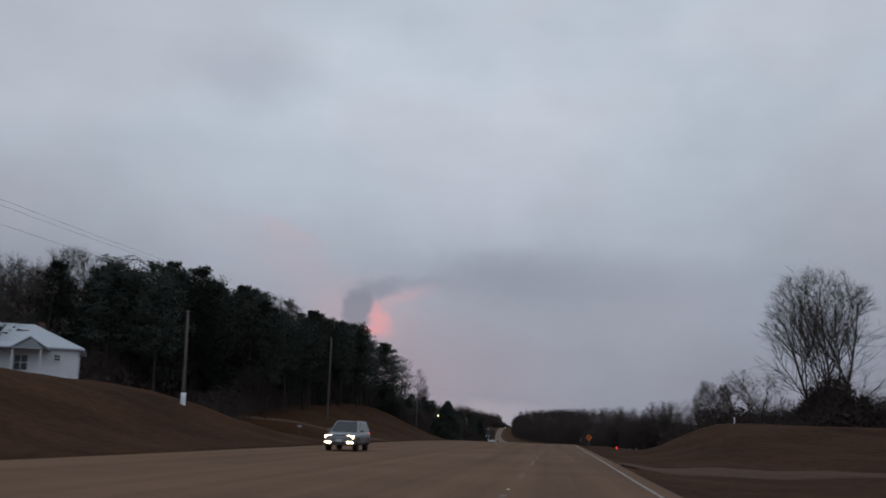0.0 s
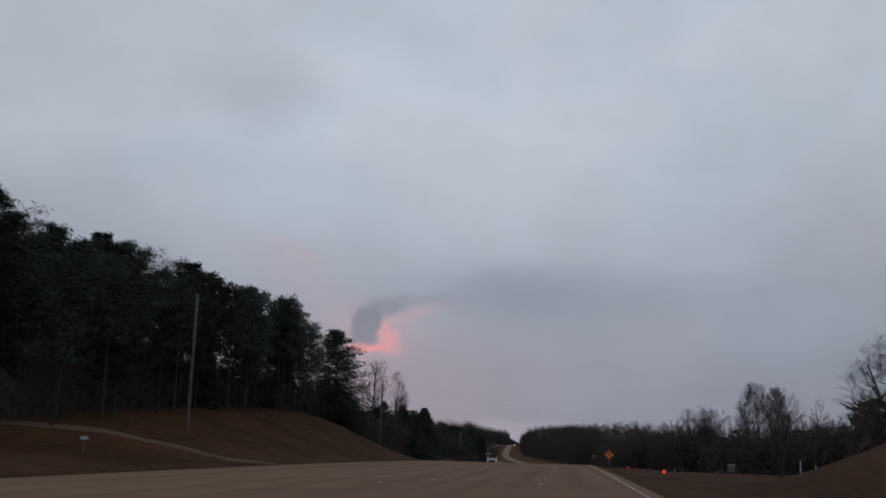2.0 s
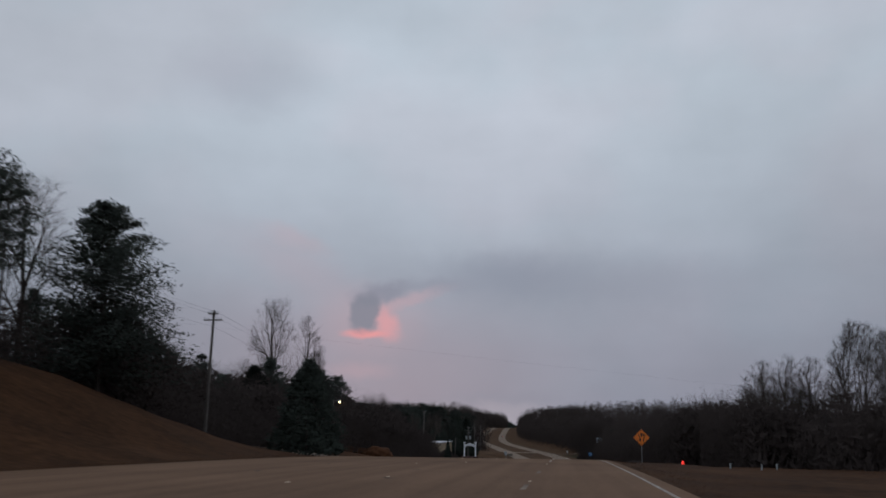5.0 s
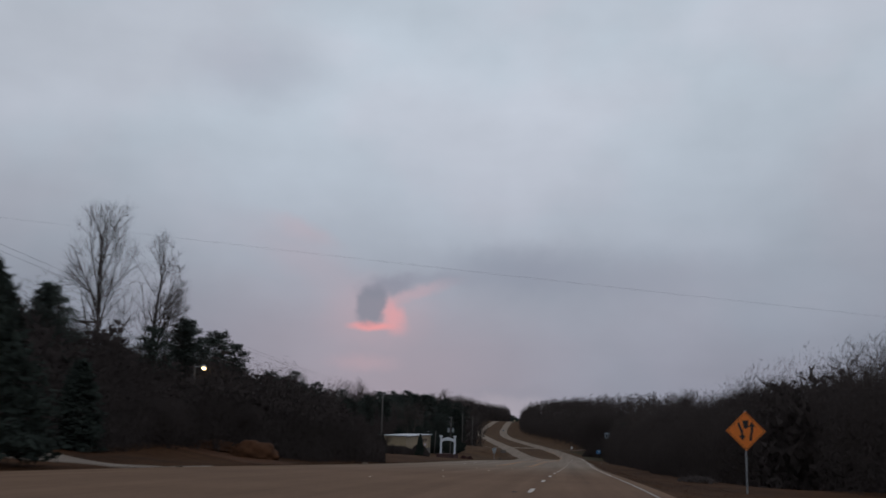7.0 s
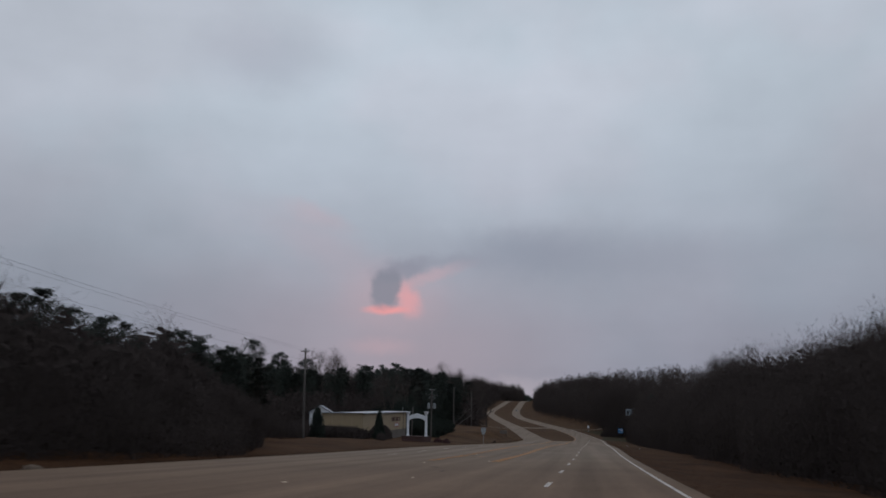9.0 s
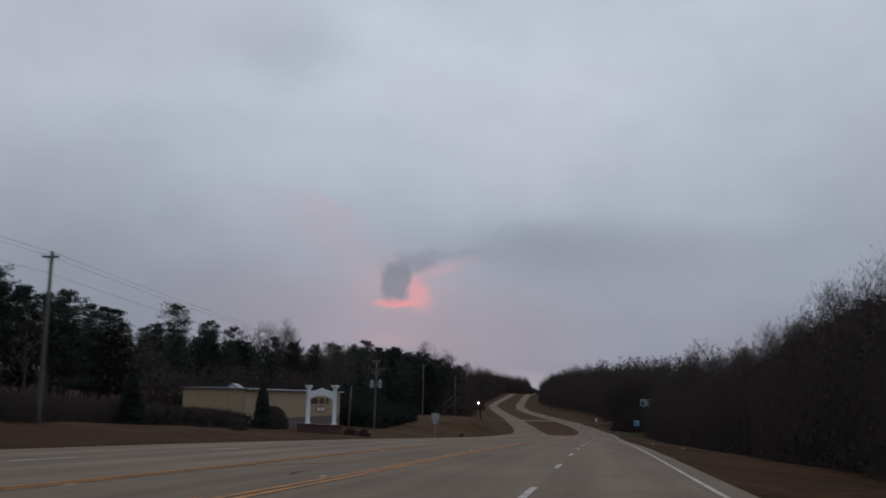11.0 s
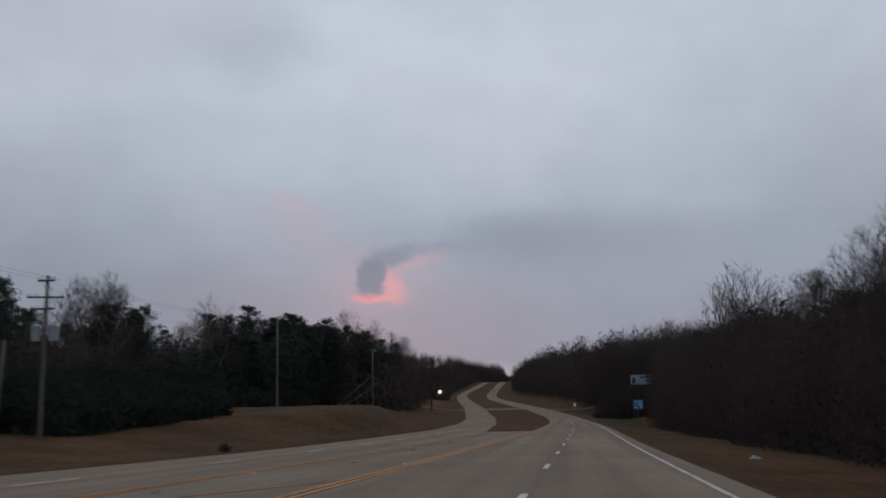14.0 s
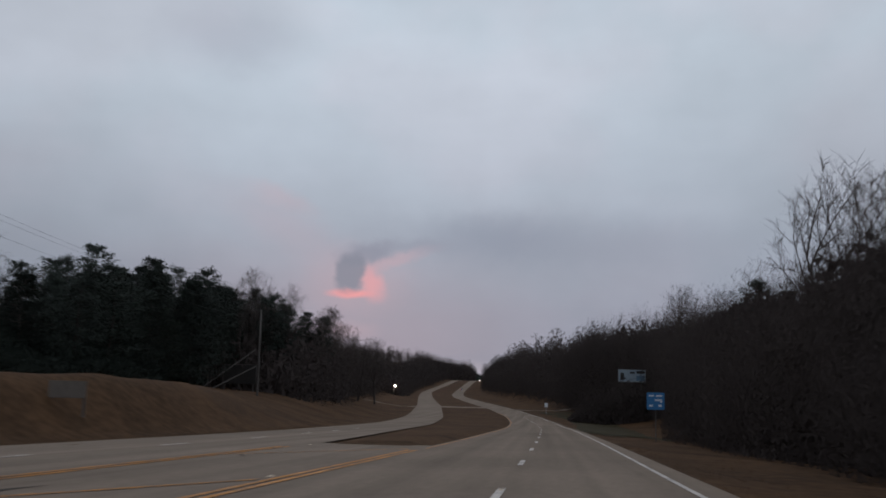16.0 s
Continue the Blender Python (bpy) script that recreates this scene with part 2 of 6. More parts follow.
M_BRICK = material("dark_brick", (0.085, 0.045, 0.04), 0.9, vary=0.3, grain=6)
M_SHADE_GLASS = material("dark_glass", (0.03, 0.035, 0.04), 0.15, vary=0.1)
M_DARK = material("dark_paint", (0.03, 0.026, 0.024), 0.7)
M_ORANGE = material("orange_sheeting", (0.80, 0.20, 0.02), 0.45, vary=0.1, grain=4)
M_BLACK_PAINT = material("black_sheeting", (0.012, 0.012, 0.012), 0.6)
M_BLUE = material("blue_sheeting", (0.03, 0.16, 0.36), 0.5, vary=0.1, grain=4)
M_SIGN_WHITE = material("white_sheeting", (0.6, 0.63, 0.66), 0.5, vary=0.08)
# the markers are no lamps: emission stands in for headlight thrown back
M_RED = material("red_reflector_glow", (0.7, 0.03, 0.02), 0.3, emit=(1.0, 0.03, 0.015), glow=0.9)
M_RUBBER = material("tyre_rubber", (0.02, 0.02, 0.02), 0.9)
M_CAR = material("silver_car_paint", (0.22, 0.23, 0.25), 0.35, metal=0.5, vary=0.06, grain=2)
M_HEADLIGHT = material("headlight", (0.9, 0.85, 0.75), 0.2, emit=(1.0, 0.64, 0.32), glow=11.0)
M_LAMP = material("lamp_glass", (0.9, 0.88, 0.8), 0.2, emit=(1.0, 0.74, 0.36), glow=7.0)
M_FAR_LIGHT = material("far_headlight", (0.9, 0.85, 0.75), 0.2, emit=(1.0, 0.78, 0.50), glow=900.0)
M_TAIL = material("tail_light", (0.5, 0.02, 0.02), 0.3, emit=(1.0, 0.05, 0.03), glow=2.5)
M_STUD = material("lane_stud", (0.6, 0.48, 0.36), 0.7, spec=0.1)
M_BLUE_DEEP = material("deep_blue_print", (0.10, 0.17, 0.25), 0.5, vary=0.3, grain=1.5)
M_BLUE_PALE = material("pale_blue_print", (0.27, 0.33, 0.38), 0.5)
M_BROWN_PAINT = material("brown_lettering", (0.07, 0.025, 0.018), 0.7)
M_RED_PAINT = material("red_board", (0.28, 0.04, 0.03), 0.6)
M_GRAVEL = material("pale_gravel", (0.16, 0.12, 0.09), 0.95, vary=0.25, grain=5, blotch=0.4)
M_CLAY = material("bare_clay", (0.07, 0.031, 0.0155), 0.95, vary=0.4, grain=2.0, blotch=0.5, bump=0.6, spec=0.1)
M_PATH = material("worn_earth_path", (0.095, 0.06, 0.039), 0.95, vary=0.4, grain=2.0, blotch=0.5, spec=0.1)
M_TAR = material("tar_patch", (0.07, 0.058, 0.05), 0.9, vary=0.2, spec=0.05)
M_FENCE = material("weathered_boards", (0.085, 0.060, 0.047), 0.9, vary=0.3, grain=7, blotch=0.6, random_tint=0.2)
M_RED_BUSH = material("dark_red_leaves", (0.05, 0.012, 0.012), 0.8, vary=0.4)


# ---- the lie of the land ----
def curve_table(knots, soft):
    """A smooth function of y through knots of (y, value), from -150 to 4600 m."""
    ys = np.arange(-150.0, 4600.0, 1.0)
    vals = np.interp(ys, [k[0] for k in knots], [k[1] for k in knots])
    k = np.exp(-0.5 * (np.arange(-3 * soft, 3 * soft + 1) / soft) ** 2)
    k /= k.sum()
    vals = np.convolve(np.pad(vals, 3 * soft, mode="edge"), k, mode="valid")
    return lambda y: np.interp(y, ys, vals)


road_z = curve_table([(-150, 0.6), (0, 0), (28, -0.18), (57, -0.24), (98, -0.42), (140, -0.6), (175, -0.85), (209, -1.3), (231, -1.83), (261, -2.86), (300, -4.25), (337, -5.45), (365, -6.15), (394, -7.0), (424, -8.0), (454, -9.0), (490, -10.0), (525, -10.94), (577, -12.3), (613, -13.2), (660, -13.9), (720, -14.2), (771, -14.0), (850, -13.7), (1000, -12.9), (1150, -12.0), (1300, -10.6), (1400, -8.2), (1500, -4.2), (1600, 0.8), (1660, 3.3), (1720, 4.3), (1800, 4.5), (1900, 3.3), (2100, -1.0), (2600, -8.0), (4600, -10.0)], 8)
# the line of dashes between the two lanes of the near carriageway
lane_x = curve_table([(-150, -2.8), (0, -1.22), (140, 0.1), (261, 1.1), (394, 2.7), (464, 3.62), (525, 4.4), (584, 4.6), (640, 3.4), (700, 0.2), (773, -7.5), (850, -18), (928, -29), (1050, -45), (1151, -55.5), (1250, -64), (1364, -72), (1450, -76), (1600, -80.5), (1750, -83), (1850, -80), (2000, -62), (2300, 20), (2500, 90), (4600, 90)], 12)
left_edge = curve_table([(-150, -18.5), (0, -17.6), (60, -17), (110, -18.2), (170, -17.4), (250, -17.6), (335, -17.6), (365, -15.8), (400, -13.2), (470, -11.9), (500, -12.7), (537, -13.9), (562, -15.8), (600, -18.6), (680, -25.2), (812, -40), (986, -62.5), (1126, -80), (1300, -100), (1400, -106), (1625, -108), (1750, -108), (1850, -104), (2000, -86), (2300, -4), (2500, 66), (4600, 66)], 8)
far_inner = curve_table([(-150, -7.0), (300, -6.4), (392, -5.5), (470, -4.75), (512, -4.9), (549, -7.4), (598, -10.4), (680, -16.9), (812, -31.5), (986, -54), (1126, -71), (1300, -91.5), (1400, -97.5), (1625, -99.5), (1750, -99.5), (1850, -95.5), (2000, -77.5), (2300, 4.5), (2500, 74.5), (4600, 74.5)], 6)


def near_left(y):
    return lane_x(y) - 4.35


def near_right(y):
    return lane_x(y) + 3.66 + 0.55


bank_left = curve_table([(-150, 4), (60, 5.0), (90, 4.6), (101, 2.6), (107, 0.4), (116, 0.4), (124, 2.4), (140, 4.0), (180, 6.4), (208, 7.0), (226, 3.6), (238, 0.9), (255, 1.4), (290, 2.1), (330, 1.2), (400, 0.7), (440, 0.5), (470, 1.0), (495, 1.8), (510, 2.7), (525, 3.2), (560, 3.6), (600, 4.2), (640, 4), (700, 3), (800, 2), (1000, 2), (1300, 3), (1600, 4), (4600, 4)], 3)
bank_right = curve_table([(-150, 0.4), (58, -0.1), (66, 0.6), (78, 1.8), (88, 2.9), (98, 3.1), (104, 1.9), (111, 0.0), (120, -0.35), (200, -0.75), (260, -0.6), (300, -0.9), (400, -1.1), (500, -1.1), (700, -0.8), (800, 0.2), (1000, 1), (1300, 2), (1500, 3), (4600, 4)], 3)


bank_run = curve_table([(-150, 22), (480, 22), (503, 5.5), (540, 6.5), (600, 22), (4600, 22)], 6)
hill_left = curve_table([(-150, 0), (600, 0), (680, 3), (760, 8), (900, 11), (1050, 14), (1200, 18), (1600, 18), (1700, 12), (1850, 4), (4600, 3)], 10)
hill_right = curve_table([(-150, 0), (540, 0), (600, 1.5), (700, 5), (780, 9), (900, 13), (1050, 14), (1300, 14), (1600, 10), (1800, 4), (4600, 3)], 10)


def smooth(v):
    v = np.clip(v, 0, 1)
    return v * v * (3 - 2 * v)


def lumps(x, y):
    return 0.10 * np.sin(x * 0.31 + 1.7 * np.sin(y * 0.11)) * np.sin(y * 0.23 + 0.9) + 0.05 * np.sin(x * 0.9 + y * 0.7)


def ground_z(x, y):
    """Height of the ground sheet; it dips under the pavements."""
    x, y = np.asarray(x, float), np.asarray(y, float)
    z = road_z(y)
    dl, dr = left_edge(y) - x, x - near_right(y)
    up_l = -0.18 * smooth(dl / 2.5) + (bank_left(y) + 0.18) * smooth((dl - 2.0) / bank_run(y)) + 0.03 * np.clip(dl - 40, 0, 80) + hill_left(y) * smooth((dl - 14) / 40.0)
    up_r = -0.25 * smooth(dr / 2.5) + (bank_right(y) + 0.25) * smooth((dr - 3.0) / 10.0) + 0.05 * np.clip(dr - 30, 0, 80) + hill_right(y) * smooth((dr - 12) / 26.0)
    wild = lumps(x, y) * smooth((np.maximum(dl, dr) - 1.5) / 4.0)
    off = np.where(dl > 0, up_l, np.where(dr > 0, up_r, -0.12))
    off = np.where((dl > -1.0) & (dl <= 0), np.maximum(off, -0.12), off)
    # the grass median between the carriageways
    inner_l, inner_r = far_inner(y), near_left(y)
    inside = np.minimum(x - inner_l, inner_r - x)
    cross = smooth((np.abs(y - 795) - 11) / 6.0)
    median = np.where((y > 510) & (inside > 0), -0.12 + 0.26 * smooth(inside / 1.2) - 0.30 * smooth((inside - 2) / 6), off)
    median = np.where((y > 510) & (inside > 0) & (cross < 1), -0.12 + (median + 0.12) * cross, median)
    return z + median + wild


def mesh_object(name, verts, faces, mat, parent=None, label="", smooth_shade=False):
    me = bpy.data.meshes.new(name)
    me.from_pydata([tuple(v) for v in verts], [], [tuple(f) for f in faces])
    me.materials.append(mat)
    if smooth_shade:
        me.polygons.foreach_set("use_smooth", [True] * len(me.polygons))
    me.update()
    ob = new(name, me)
    if parent is not None:
        ob.parent = parent
    if label:
        ob["label"] = label
    return ob


def grid_faces(nx, ny):
    i, j = np.meshgrid(np.arange(nx - 1), np.arange(ny - 1), indexing="ij")
    a = (i * ny + j).ravel()
    return np.stack([a, a + ny, a + ny + 1, a + 1], -1).tolist()


def build_ground():
    xs = np.r_[-4200, -2500, -1500, -900, -600, -420, np.arange(-300, -130, 12.0), np.arange(-130, -34, 3.0), np.arange(-34, 32, 0.8), np.arange(32, 130, 4.0), np.arange(130, 320, 20.0), 420, 700, 1200, 2200, 4200]
    ys = np.r_[-140, -100, -60, -30, np.arange(-10, 700, 2.0), np.arange(700, 1700, 6.0), np.arange(1700, 2200, 40.0), 2500, 3000, 3700, 4500]
    X, Y = np.meshgrid(xs, ys, indexing="ij")
    Z = ground_z(X, Y)
    verts = np.stack([X.ravel(), Y.ravel(), Z.ravel()], -1).tolist()
    ob = mesh_object("ground", verts, grid_faces(len(xs), len(ys)), M_GRASS, smooth_shade=True)
    tagged(ob, "rolling ground of dormant brown winter grass", "ground", kind="structure")


def strip(verts, faces, lo, hi, y0, y1, step, lift, cols=2):
    """Adds a strip of surface between the lines lo(y) and hi(y)."""
    ys = np.arange(y0, y1 + 0.5 * step, step)
    base = len(verts)
    for y in ys:
        a, b = float(lo(y)), float(hi(y))
        for c in range(cols + 1):
            verts.append((a + (b - a) * c / cols, y, float(road_z(y)) + lift))
    for j in range(len(ys) - 1):
        for c in range(cols):
            p = base + j * (cols + 1) + c
            faces.append((p, p + 1, p + cols + 2, p + cols + 1))


def build_roads():
    v, f = [], []
    strip(v, f, left_edge, near_right, -140, 512, 4, 0.0, 6)
    strip(v, f, left_edge, far_inner, 512, 2500, 4, 0.0, 3)
    strip(v, f, near_left, near_right, 512, 2500, 4, 0.0, 3)
    strip(v, f, lambda y: far_inner(y) - 0.3, lambda y: near_left(y) + 0.3, 786, 804, 3, 0.004, 2)
    tagged(mesh_object("road", v, f, M_ASPHALT), "worn grey-brown asphalt highway with two carriageways", "road", kind="structure")
    # side road joining on the right
    v, f = [], []
    for i in range(30):
        x = float(near_right(772)) - 0.2 + i * 3.0
        for dy in (0, 7.0):
            y = 768 + dy + 0.12 * i * 3.0
            v.append((x, y, max(float(ground_z(x, y)), float(road_z(y)) - 0.3) + 0.16))
    f = [(2 * i, 2 * i + 2, 2 * i + 3, 2 * i + 1) for i in range(29)]
    tagged(mesh_object("side_road", v, f, M_ASPHALT), "narrow grey side road leaving the highway", "road", kind="structure")


def line(name, xf, y0, y1, width, mat, label, lift=0.012, step=4.0):
    v, f = [], []
    strip(v, f, lambda y: xf(y) - width / 2, lambda y: xf(y) + width / 2, y0, y1, step, lift, 1)
    return tagged(mesh_object(name, v, f, mat), label, "road marking", kind="structure")


def build_markings():
    def edge_x(y):
        return lane_x(y) + np.interp(y, [280, 370], [3.66, 3.53])
    line("edge_line", edge_x, -60, 262, 0.12, M_EDGE_LINE, "dull worn white edge line on the brownish road")
    line("edge_line", edge_x, 262, 760, 0.12, M_WHITE_LINE, "worn solid white edge line on the road")
    for dx in (0.0, 0.28):
        line("yellow_line", lambda y, dx=dx: lane_x(y) - 4.2 - dx, 318, 506, 0.15, M_YELLOW_LINE, "worn solid yellow double line on the road")
        line("yellow_line", lambda y, dx=dx: far_inner(y) - 0.05 - dx, 318, 508, 0.16, M_FAINT_YELLOW, "faded yellow line along the painted median")
    line("yellow_line", lambda y: lane_x(y) - 4.1, 508, 760, 0.12, M_YELLOW_LINE, "worn yellow edge line along the grass median")
    # slanted hatching in the painted median
    for y in np.arange(327, 500, 19.0):
        v = []
        for y2, x in ((y, float(far_inner(y))), (y + 9.0, float(lane_x(y + 9) - 4.7))):
            v += [(x, y2, float(road_z(y2)) + 0.012), (x, y2 + 0.35, float(road_z(y2 + 0.35)) + 0.012)]
        tagged(mesh_object("hatch_line", v, [(0, 2, 3, 1)], M_FAINT_YELLOW), "faded slanted yellow line in the painted median", "road marking", group="median hatching", kind="structure")
    # lane dashes, ten feet long in forty
    def dash_row(xf, start, end, phase, label, mat=M_WHITE_LINE):
        for y in np.arange(start + phase, end, 12.19):
            x0, x1, z0, z1 = float(xf(y)), float(xf(y + 3.05)), float(road_z(y)) + 0.012, float(road_z(y + 3.05)) + 0.012
            v = [(x0 - 0.075, y, z0), (x0 + 0.075, y, z0), (x1 + 0.075, y + 3.05, z1), (x1 - 0.075, y + 3.05, z1)]
            tagged(mesh_object("lane_dash", v, [(0, 1, 2, 3)], mat), label, "road marking", group="lane dashes", kind="structure")
    dash_row(lane_x, -60, 190, 6.26, "almost rubbed-out white dash between the lanes", M_FAINT_LINE)
    dash_row(lane_x, -60 + 12.19 * 21, 700, 8.4, "worn white dash between the lanes")
    dash_row(lambda y: (left_edge(y) + far_inner(y)) / 2 - 0.2, 330, 560, 3.0, "worn white dash between the far lanes")


build_ground()
build_roads()
build_markings()


# ---- trees ----
class Shape:
    """Vertices and faces of one mesh in the making."""

    def __init__(self):
        self.v, self.f = [], []

    def tube(self, points, radii, sides=5):
        base = len(self.v)
        n = len(points)
        for i, (p, r) in enumerate(zip(points, radii)):
            a, b = points[max(i - 1, 0)], points[min(i + 1, n - 1)]
            d = Vector(b) - Vector(a)
            d = d.normalized() if d.length > 1e-6 else Vector((0, 0, 1))
            side = d.orthogonal().normalized()
            up = d.cross(side)
            for s in range(sides):
                t = 2 * math.pi * s / sides
                self.v.append(tuple(Vector(p) + side * (r * math.cos(t)) + up * (r * math.sin(t))))
        for i in range(n - 1):
            for s in range(sides):
                a, b = base + i * sides + s, base + i * sides + (s + 1) % sides
                self.f.append((a, b, b + sides, a + sides))
        self.f.append(tuple(base + (n - 1) * sides + s for s in range(sides)))

    def blade(self, p, q, width, side):
        """A thin tapering sliver from p to q."""
        base = len(self.v)
        w = Vector(side) * (width / 2)
        self.v += [tuple(Vector(p) - w), tuple(Vector(p) + w), tuple(q)]
        self.f.append((base, base + 1, base + 2))

    def tuft(self, rnd, c, rx, rz, count, length, width):
        for _ in range(count):
            a, u, r = rnd.uniform(0, 6.283), rnd.uniform(-1, 1), rnd.random() ** 0.5
            k = math.sqrt(1 - u * u)
            p = Vector((c[0] + rx * r * k * math.cos(a), c[1] + rx * r * k * math.sin(a), c[2] + rz * r * u))
            d = Vector((rnd.gauss(0, 1), rnd.gauss(0, 1), rnd.gauss(0.25, 0.8))).normalized()
            self.blade(p, p + d * length * rnd.uniform(0.5, 1.2), width * rnd.uniform(0.6, 1.3), d.orthogonal().normalized())

    def mesh(self, name, mat, smooth_shade=False):
        me = bpy.data.meshes.new(name)
        me.from_pydata(self.v, [], self.f)
        me.materials.append(mat)
        if smooth_shade:
            me.polygons.foreach_set("use_smooth", [True] * len(me.polygons))
        me.update()
        return me


def bent(rnd, p, d, length, steps, wander, lift=0.0):
    pts, d = [Vector(p)], Vector(d).normalized()
    for _ in range(steps):
        d = (d + Vector((rnd.gauss(0, wander), rnd.gauss(0, wander), rnd.gauss(lift, wander * 0.6)))).normalized()
        pts.append(pts[-1] + d * (length / steps))
    return pts


def bare_tree(seed, height, spread=0.28, limbs=9, stems=1, twig=1.0, dense=1.0, fork=0.22, low=0.16, stout=1.0):
    """Trunk with limbs, and a domed crown of branches and twigs, of a leafless tree with its foot at the origin."""
    rnd = random.Random(seed)
    wood, crown = Shape(), Shape()
    mid, up_, out_ = height * (0.5 + low / 2), height * (0.5 - low / 2), height * spread

    def room(p, d):
        """How far it is from p along d to the outline of the crown."""
        q = Vector((p.x / out_, p.y / out_, (p.z - mid) / up_))
        e = Vector((d.x / out_, d.y / out_, d.z / up_))
        a_, b_, c_ = e.dot(e), q.dot(e), q.dot(q) - 1
        k = b_ * b_ - a_ * c_
        return max(0.0, (-b_ + math.sqrt(k)) / a_) if k > 0 else 0.0

    def grow(p, d, length, radius, level):
        steps = 5 if level < 2 else 3
        pts = bent(rnd, p, d, length, steps, 0.05 + 0.04 * level, 0.035)
        rad = [radius * (1 - 0.72 * i / steps) for i in range(steps + 1)]
        (wood if level < 2 else crown).tube(pts, rad, (7, 5, 4, 3)[min(level, 3)])
        if level == 3:
            for _ in range(int(6 * dense)):
                t = rnd.uniform(0.15, 1.0)
                q = pts[min(int(t * steps), steps - 1)].lerp(pts[min(int(t * steps) + 1, steps)], t * steps % 1.0)
                e = (pts[-1] - pts[0]).normalized() + Vector((rnd.gauss(0, 0.6), rnd.gauss(0, 0.6), rnd.gauss(0.12, 0.4)))
                e.normalize()
                crown.blade(q, q + e * height * rnd.uniform(0.03, 0.075) * twig, 0.0009 * height * stout, e.orthogonal().normalized())
            return
        kids = (limbs, int(10 * dense), int(7 * dense))[level]
        if level:
            kids = max(2, int(kids * min(1.0, length / ((0.30, 0.16)[level - 1] * height))))
        for k in range(kids):
            t = (fork + (1 - fork) * (k + rnd.random()) / kids) if level == 0 else rnd.uniform(0.2, 1.0)
            i = min(int(t * steps), steps - 1)
            q = pts[i].lerp(pts[i + 1], t * steps - i)
            axis = (pts[i + 1] - pts[i]).normalized()
            side = Matrix.Rotation(rnd.uniform(0, 6.283), 3, axis) @ axis.orthogonal().normalized()
            e = (axis + side * (rnd.uniform(0.5, 1.05) if level else rnd.uniform(0.45, 0.9)) + Vector((0, 0, 0.10))).normalized()
            far = room(q, e) * rnd.uniform(0.8, 1.0)
            if level:
                far = min(far + 0.02 * height, length * rnd.uniform(0.42, 0.68) * (1.2 - 0.45 * t))
            if far < 0.015 * height:
                continue
            grow(q, e, far, max((0.0026, 0.001, 0.0005)[level] * height * stout, rad[i] * rnd.uniform(0.42, 0.62)), level + 1)

    for n_ in range(stems):
        many = stems > 1
        lean = Vector((rnd.gauss(0, 0.03), rnd.gauss(0, 0.03), 1))
        if many:
            a = 6.283 * (n_ + rnd.random() * 0.5) / stems
            lean = Vector((0.24 * math.cos(a), 0.24 * math.sin(a), 1))
        foot = Vector((rnd.gauss(0, 0.3) * many, rnd.gauss(0, 0.3) * many, -0.2))
        lean.normalize()
        grow(foot, lean, (room(Vector((0, 0, mid)), lean) + mid) * 0.86 if not many else height * rnd.uniform(0.72, 0.84), height * 0.015 / (1 + 0.2 * (stems - 1)), 0)
    k = height / max(v[2] for v in crown.v)
    for shape in (wood, crown):
        shape.v = [(v[0], v[1], v[2] * k) for v in shape.v]
    return wood, crown


def pine(seed, height, bare=0.45, width=0.17, tufts=36, lean=0.02, cone=0.0):
    """Tall pine: straight trunk, some dead stubs, and an uneven crown of flat needle sprays on whorls of limbs."""
    rnd = random.Random(seed)
    wood, crown = Shape(), Shape()
    pts = bent(rnd, (0, 0, -0.2), (rnd.gauss(0, lean), rnd.gauss(0, lean), 1), height, 7, 0.02, 0.05)
    wood.tube(pts, [height * 0.0105 * (1 - 0.82 * i / 7) for i in range(8)], 7)
    rings = int(height * (1 - bare) / (0.72 - 0.2 * cone))
    for ring in range(rings):
        u = (ring + 0.5) / rings
        gap = rnd.uniform(0.62, 1.08)
        for k in range(5 if u < 0.75 else 4):
            t = bare + (1 - bare) * min(0.985, u + rnd.gauss(0, 0.02))
            i = min(int(t * 7), 6)
            q = pts[i].lerp(pts[i + 1], t * 7 - i)
            dome = math.sqrt(max(0.0, 1 - (1.9 * max(u, 0.08) - 0.9) ** 2)) if u > 0.47 else 0.72 + 0.6 * u
            full = (1 - cone) * dome + cone * ((1 - u) ** 0.75 + 0.06)
            reach = height * width * full * (gap * (1 - cone) + 0.9 * cone) * rnd.uniform(0.5 + 0.3 * cone, 1.1 - 0.1 * cone) + 0.25
            a = 6.283 * (k + rnd.random()) / 5
            limb = bent(rnd, q, Vector((math.cos(a), math.sin(a), rnd.uniform(-0.12, 0.2) + 0.35 * u)), reach, 3, 0.10, 0.05)
            wood.tube(limb, [0.05, 0.038, 0.026, 0.012], 3)
            for n in (1, 2, 3):
                if n == 1 and rnd.random() < 0.75 - 0.6 * cone:
                    continue
                crown.tuft(rnd, limb[n], 0.25 * reach + 0.36, 0.15 * reach + 0.20, tufts, 0.42, 0.15)
    for k in range(int(9 * bare / 0.45)):
        t = rnd.uniform(0.2, bare)
        i = min(int(t * 7), 6)
        a = rnd.uniform(0, 6.283)
        limb = bent(rnd, pts[i].lerp(pts[i + 1], t * 7 - i), (math.cos(a), math.sin(a), rnd.uniform(-0.2, 0.2)), rnd.uniform(0.6, 2.2), 2, 0.15)
        wood.tube(limb, [0.03, 0.02, 0.008], 3)
    crown.tuft(rnd, pts[-1], 0.5, 0.8, tufts * 2, 0.45, 0.12)
    return wood, crown


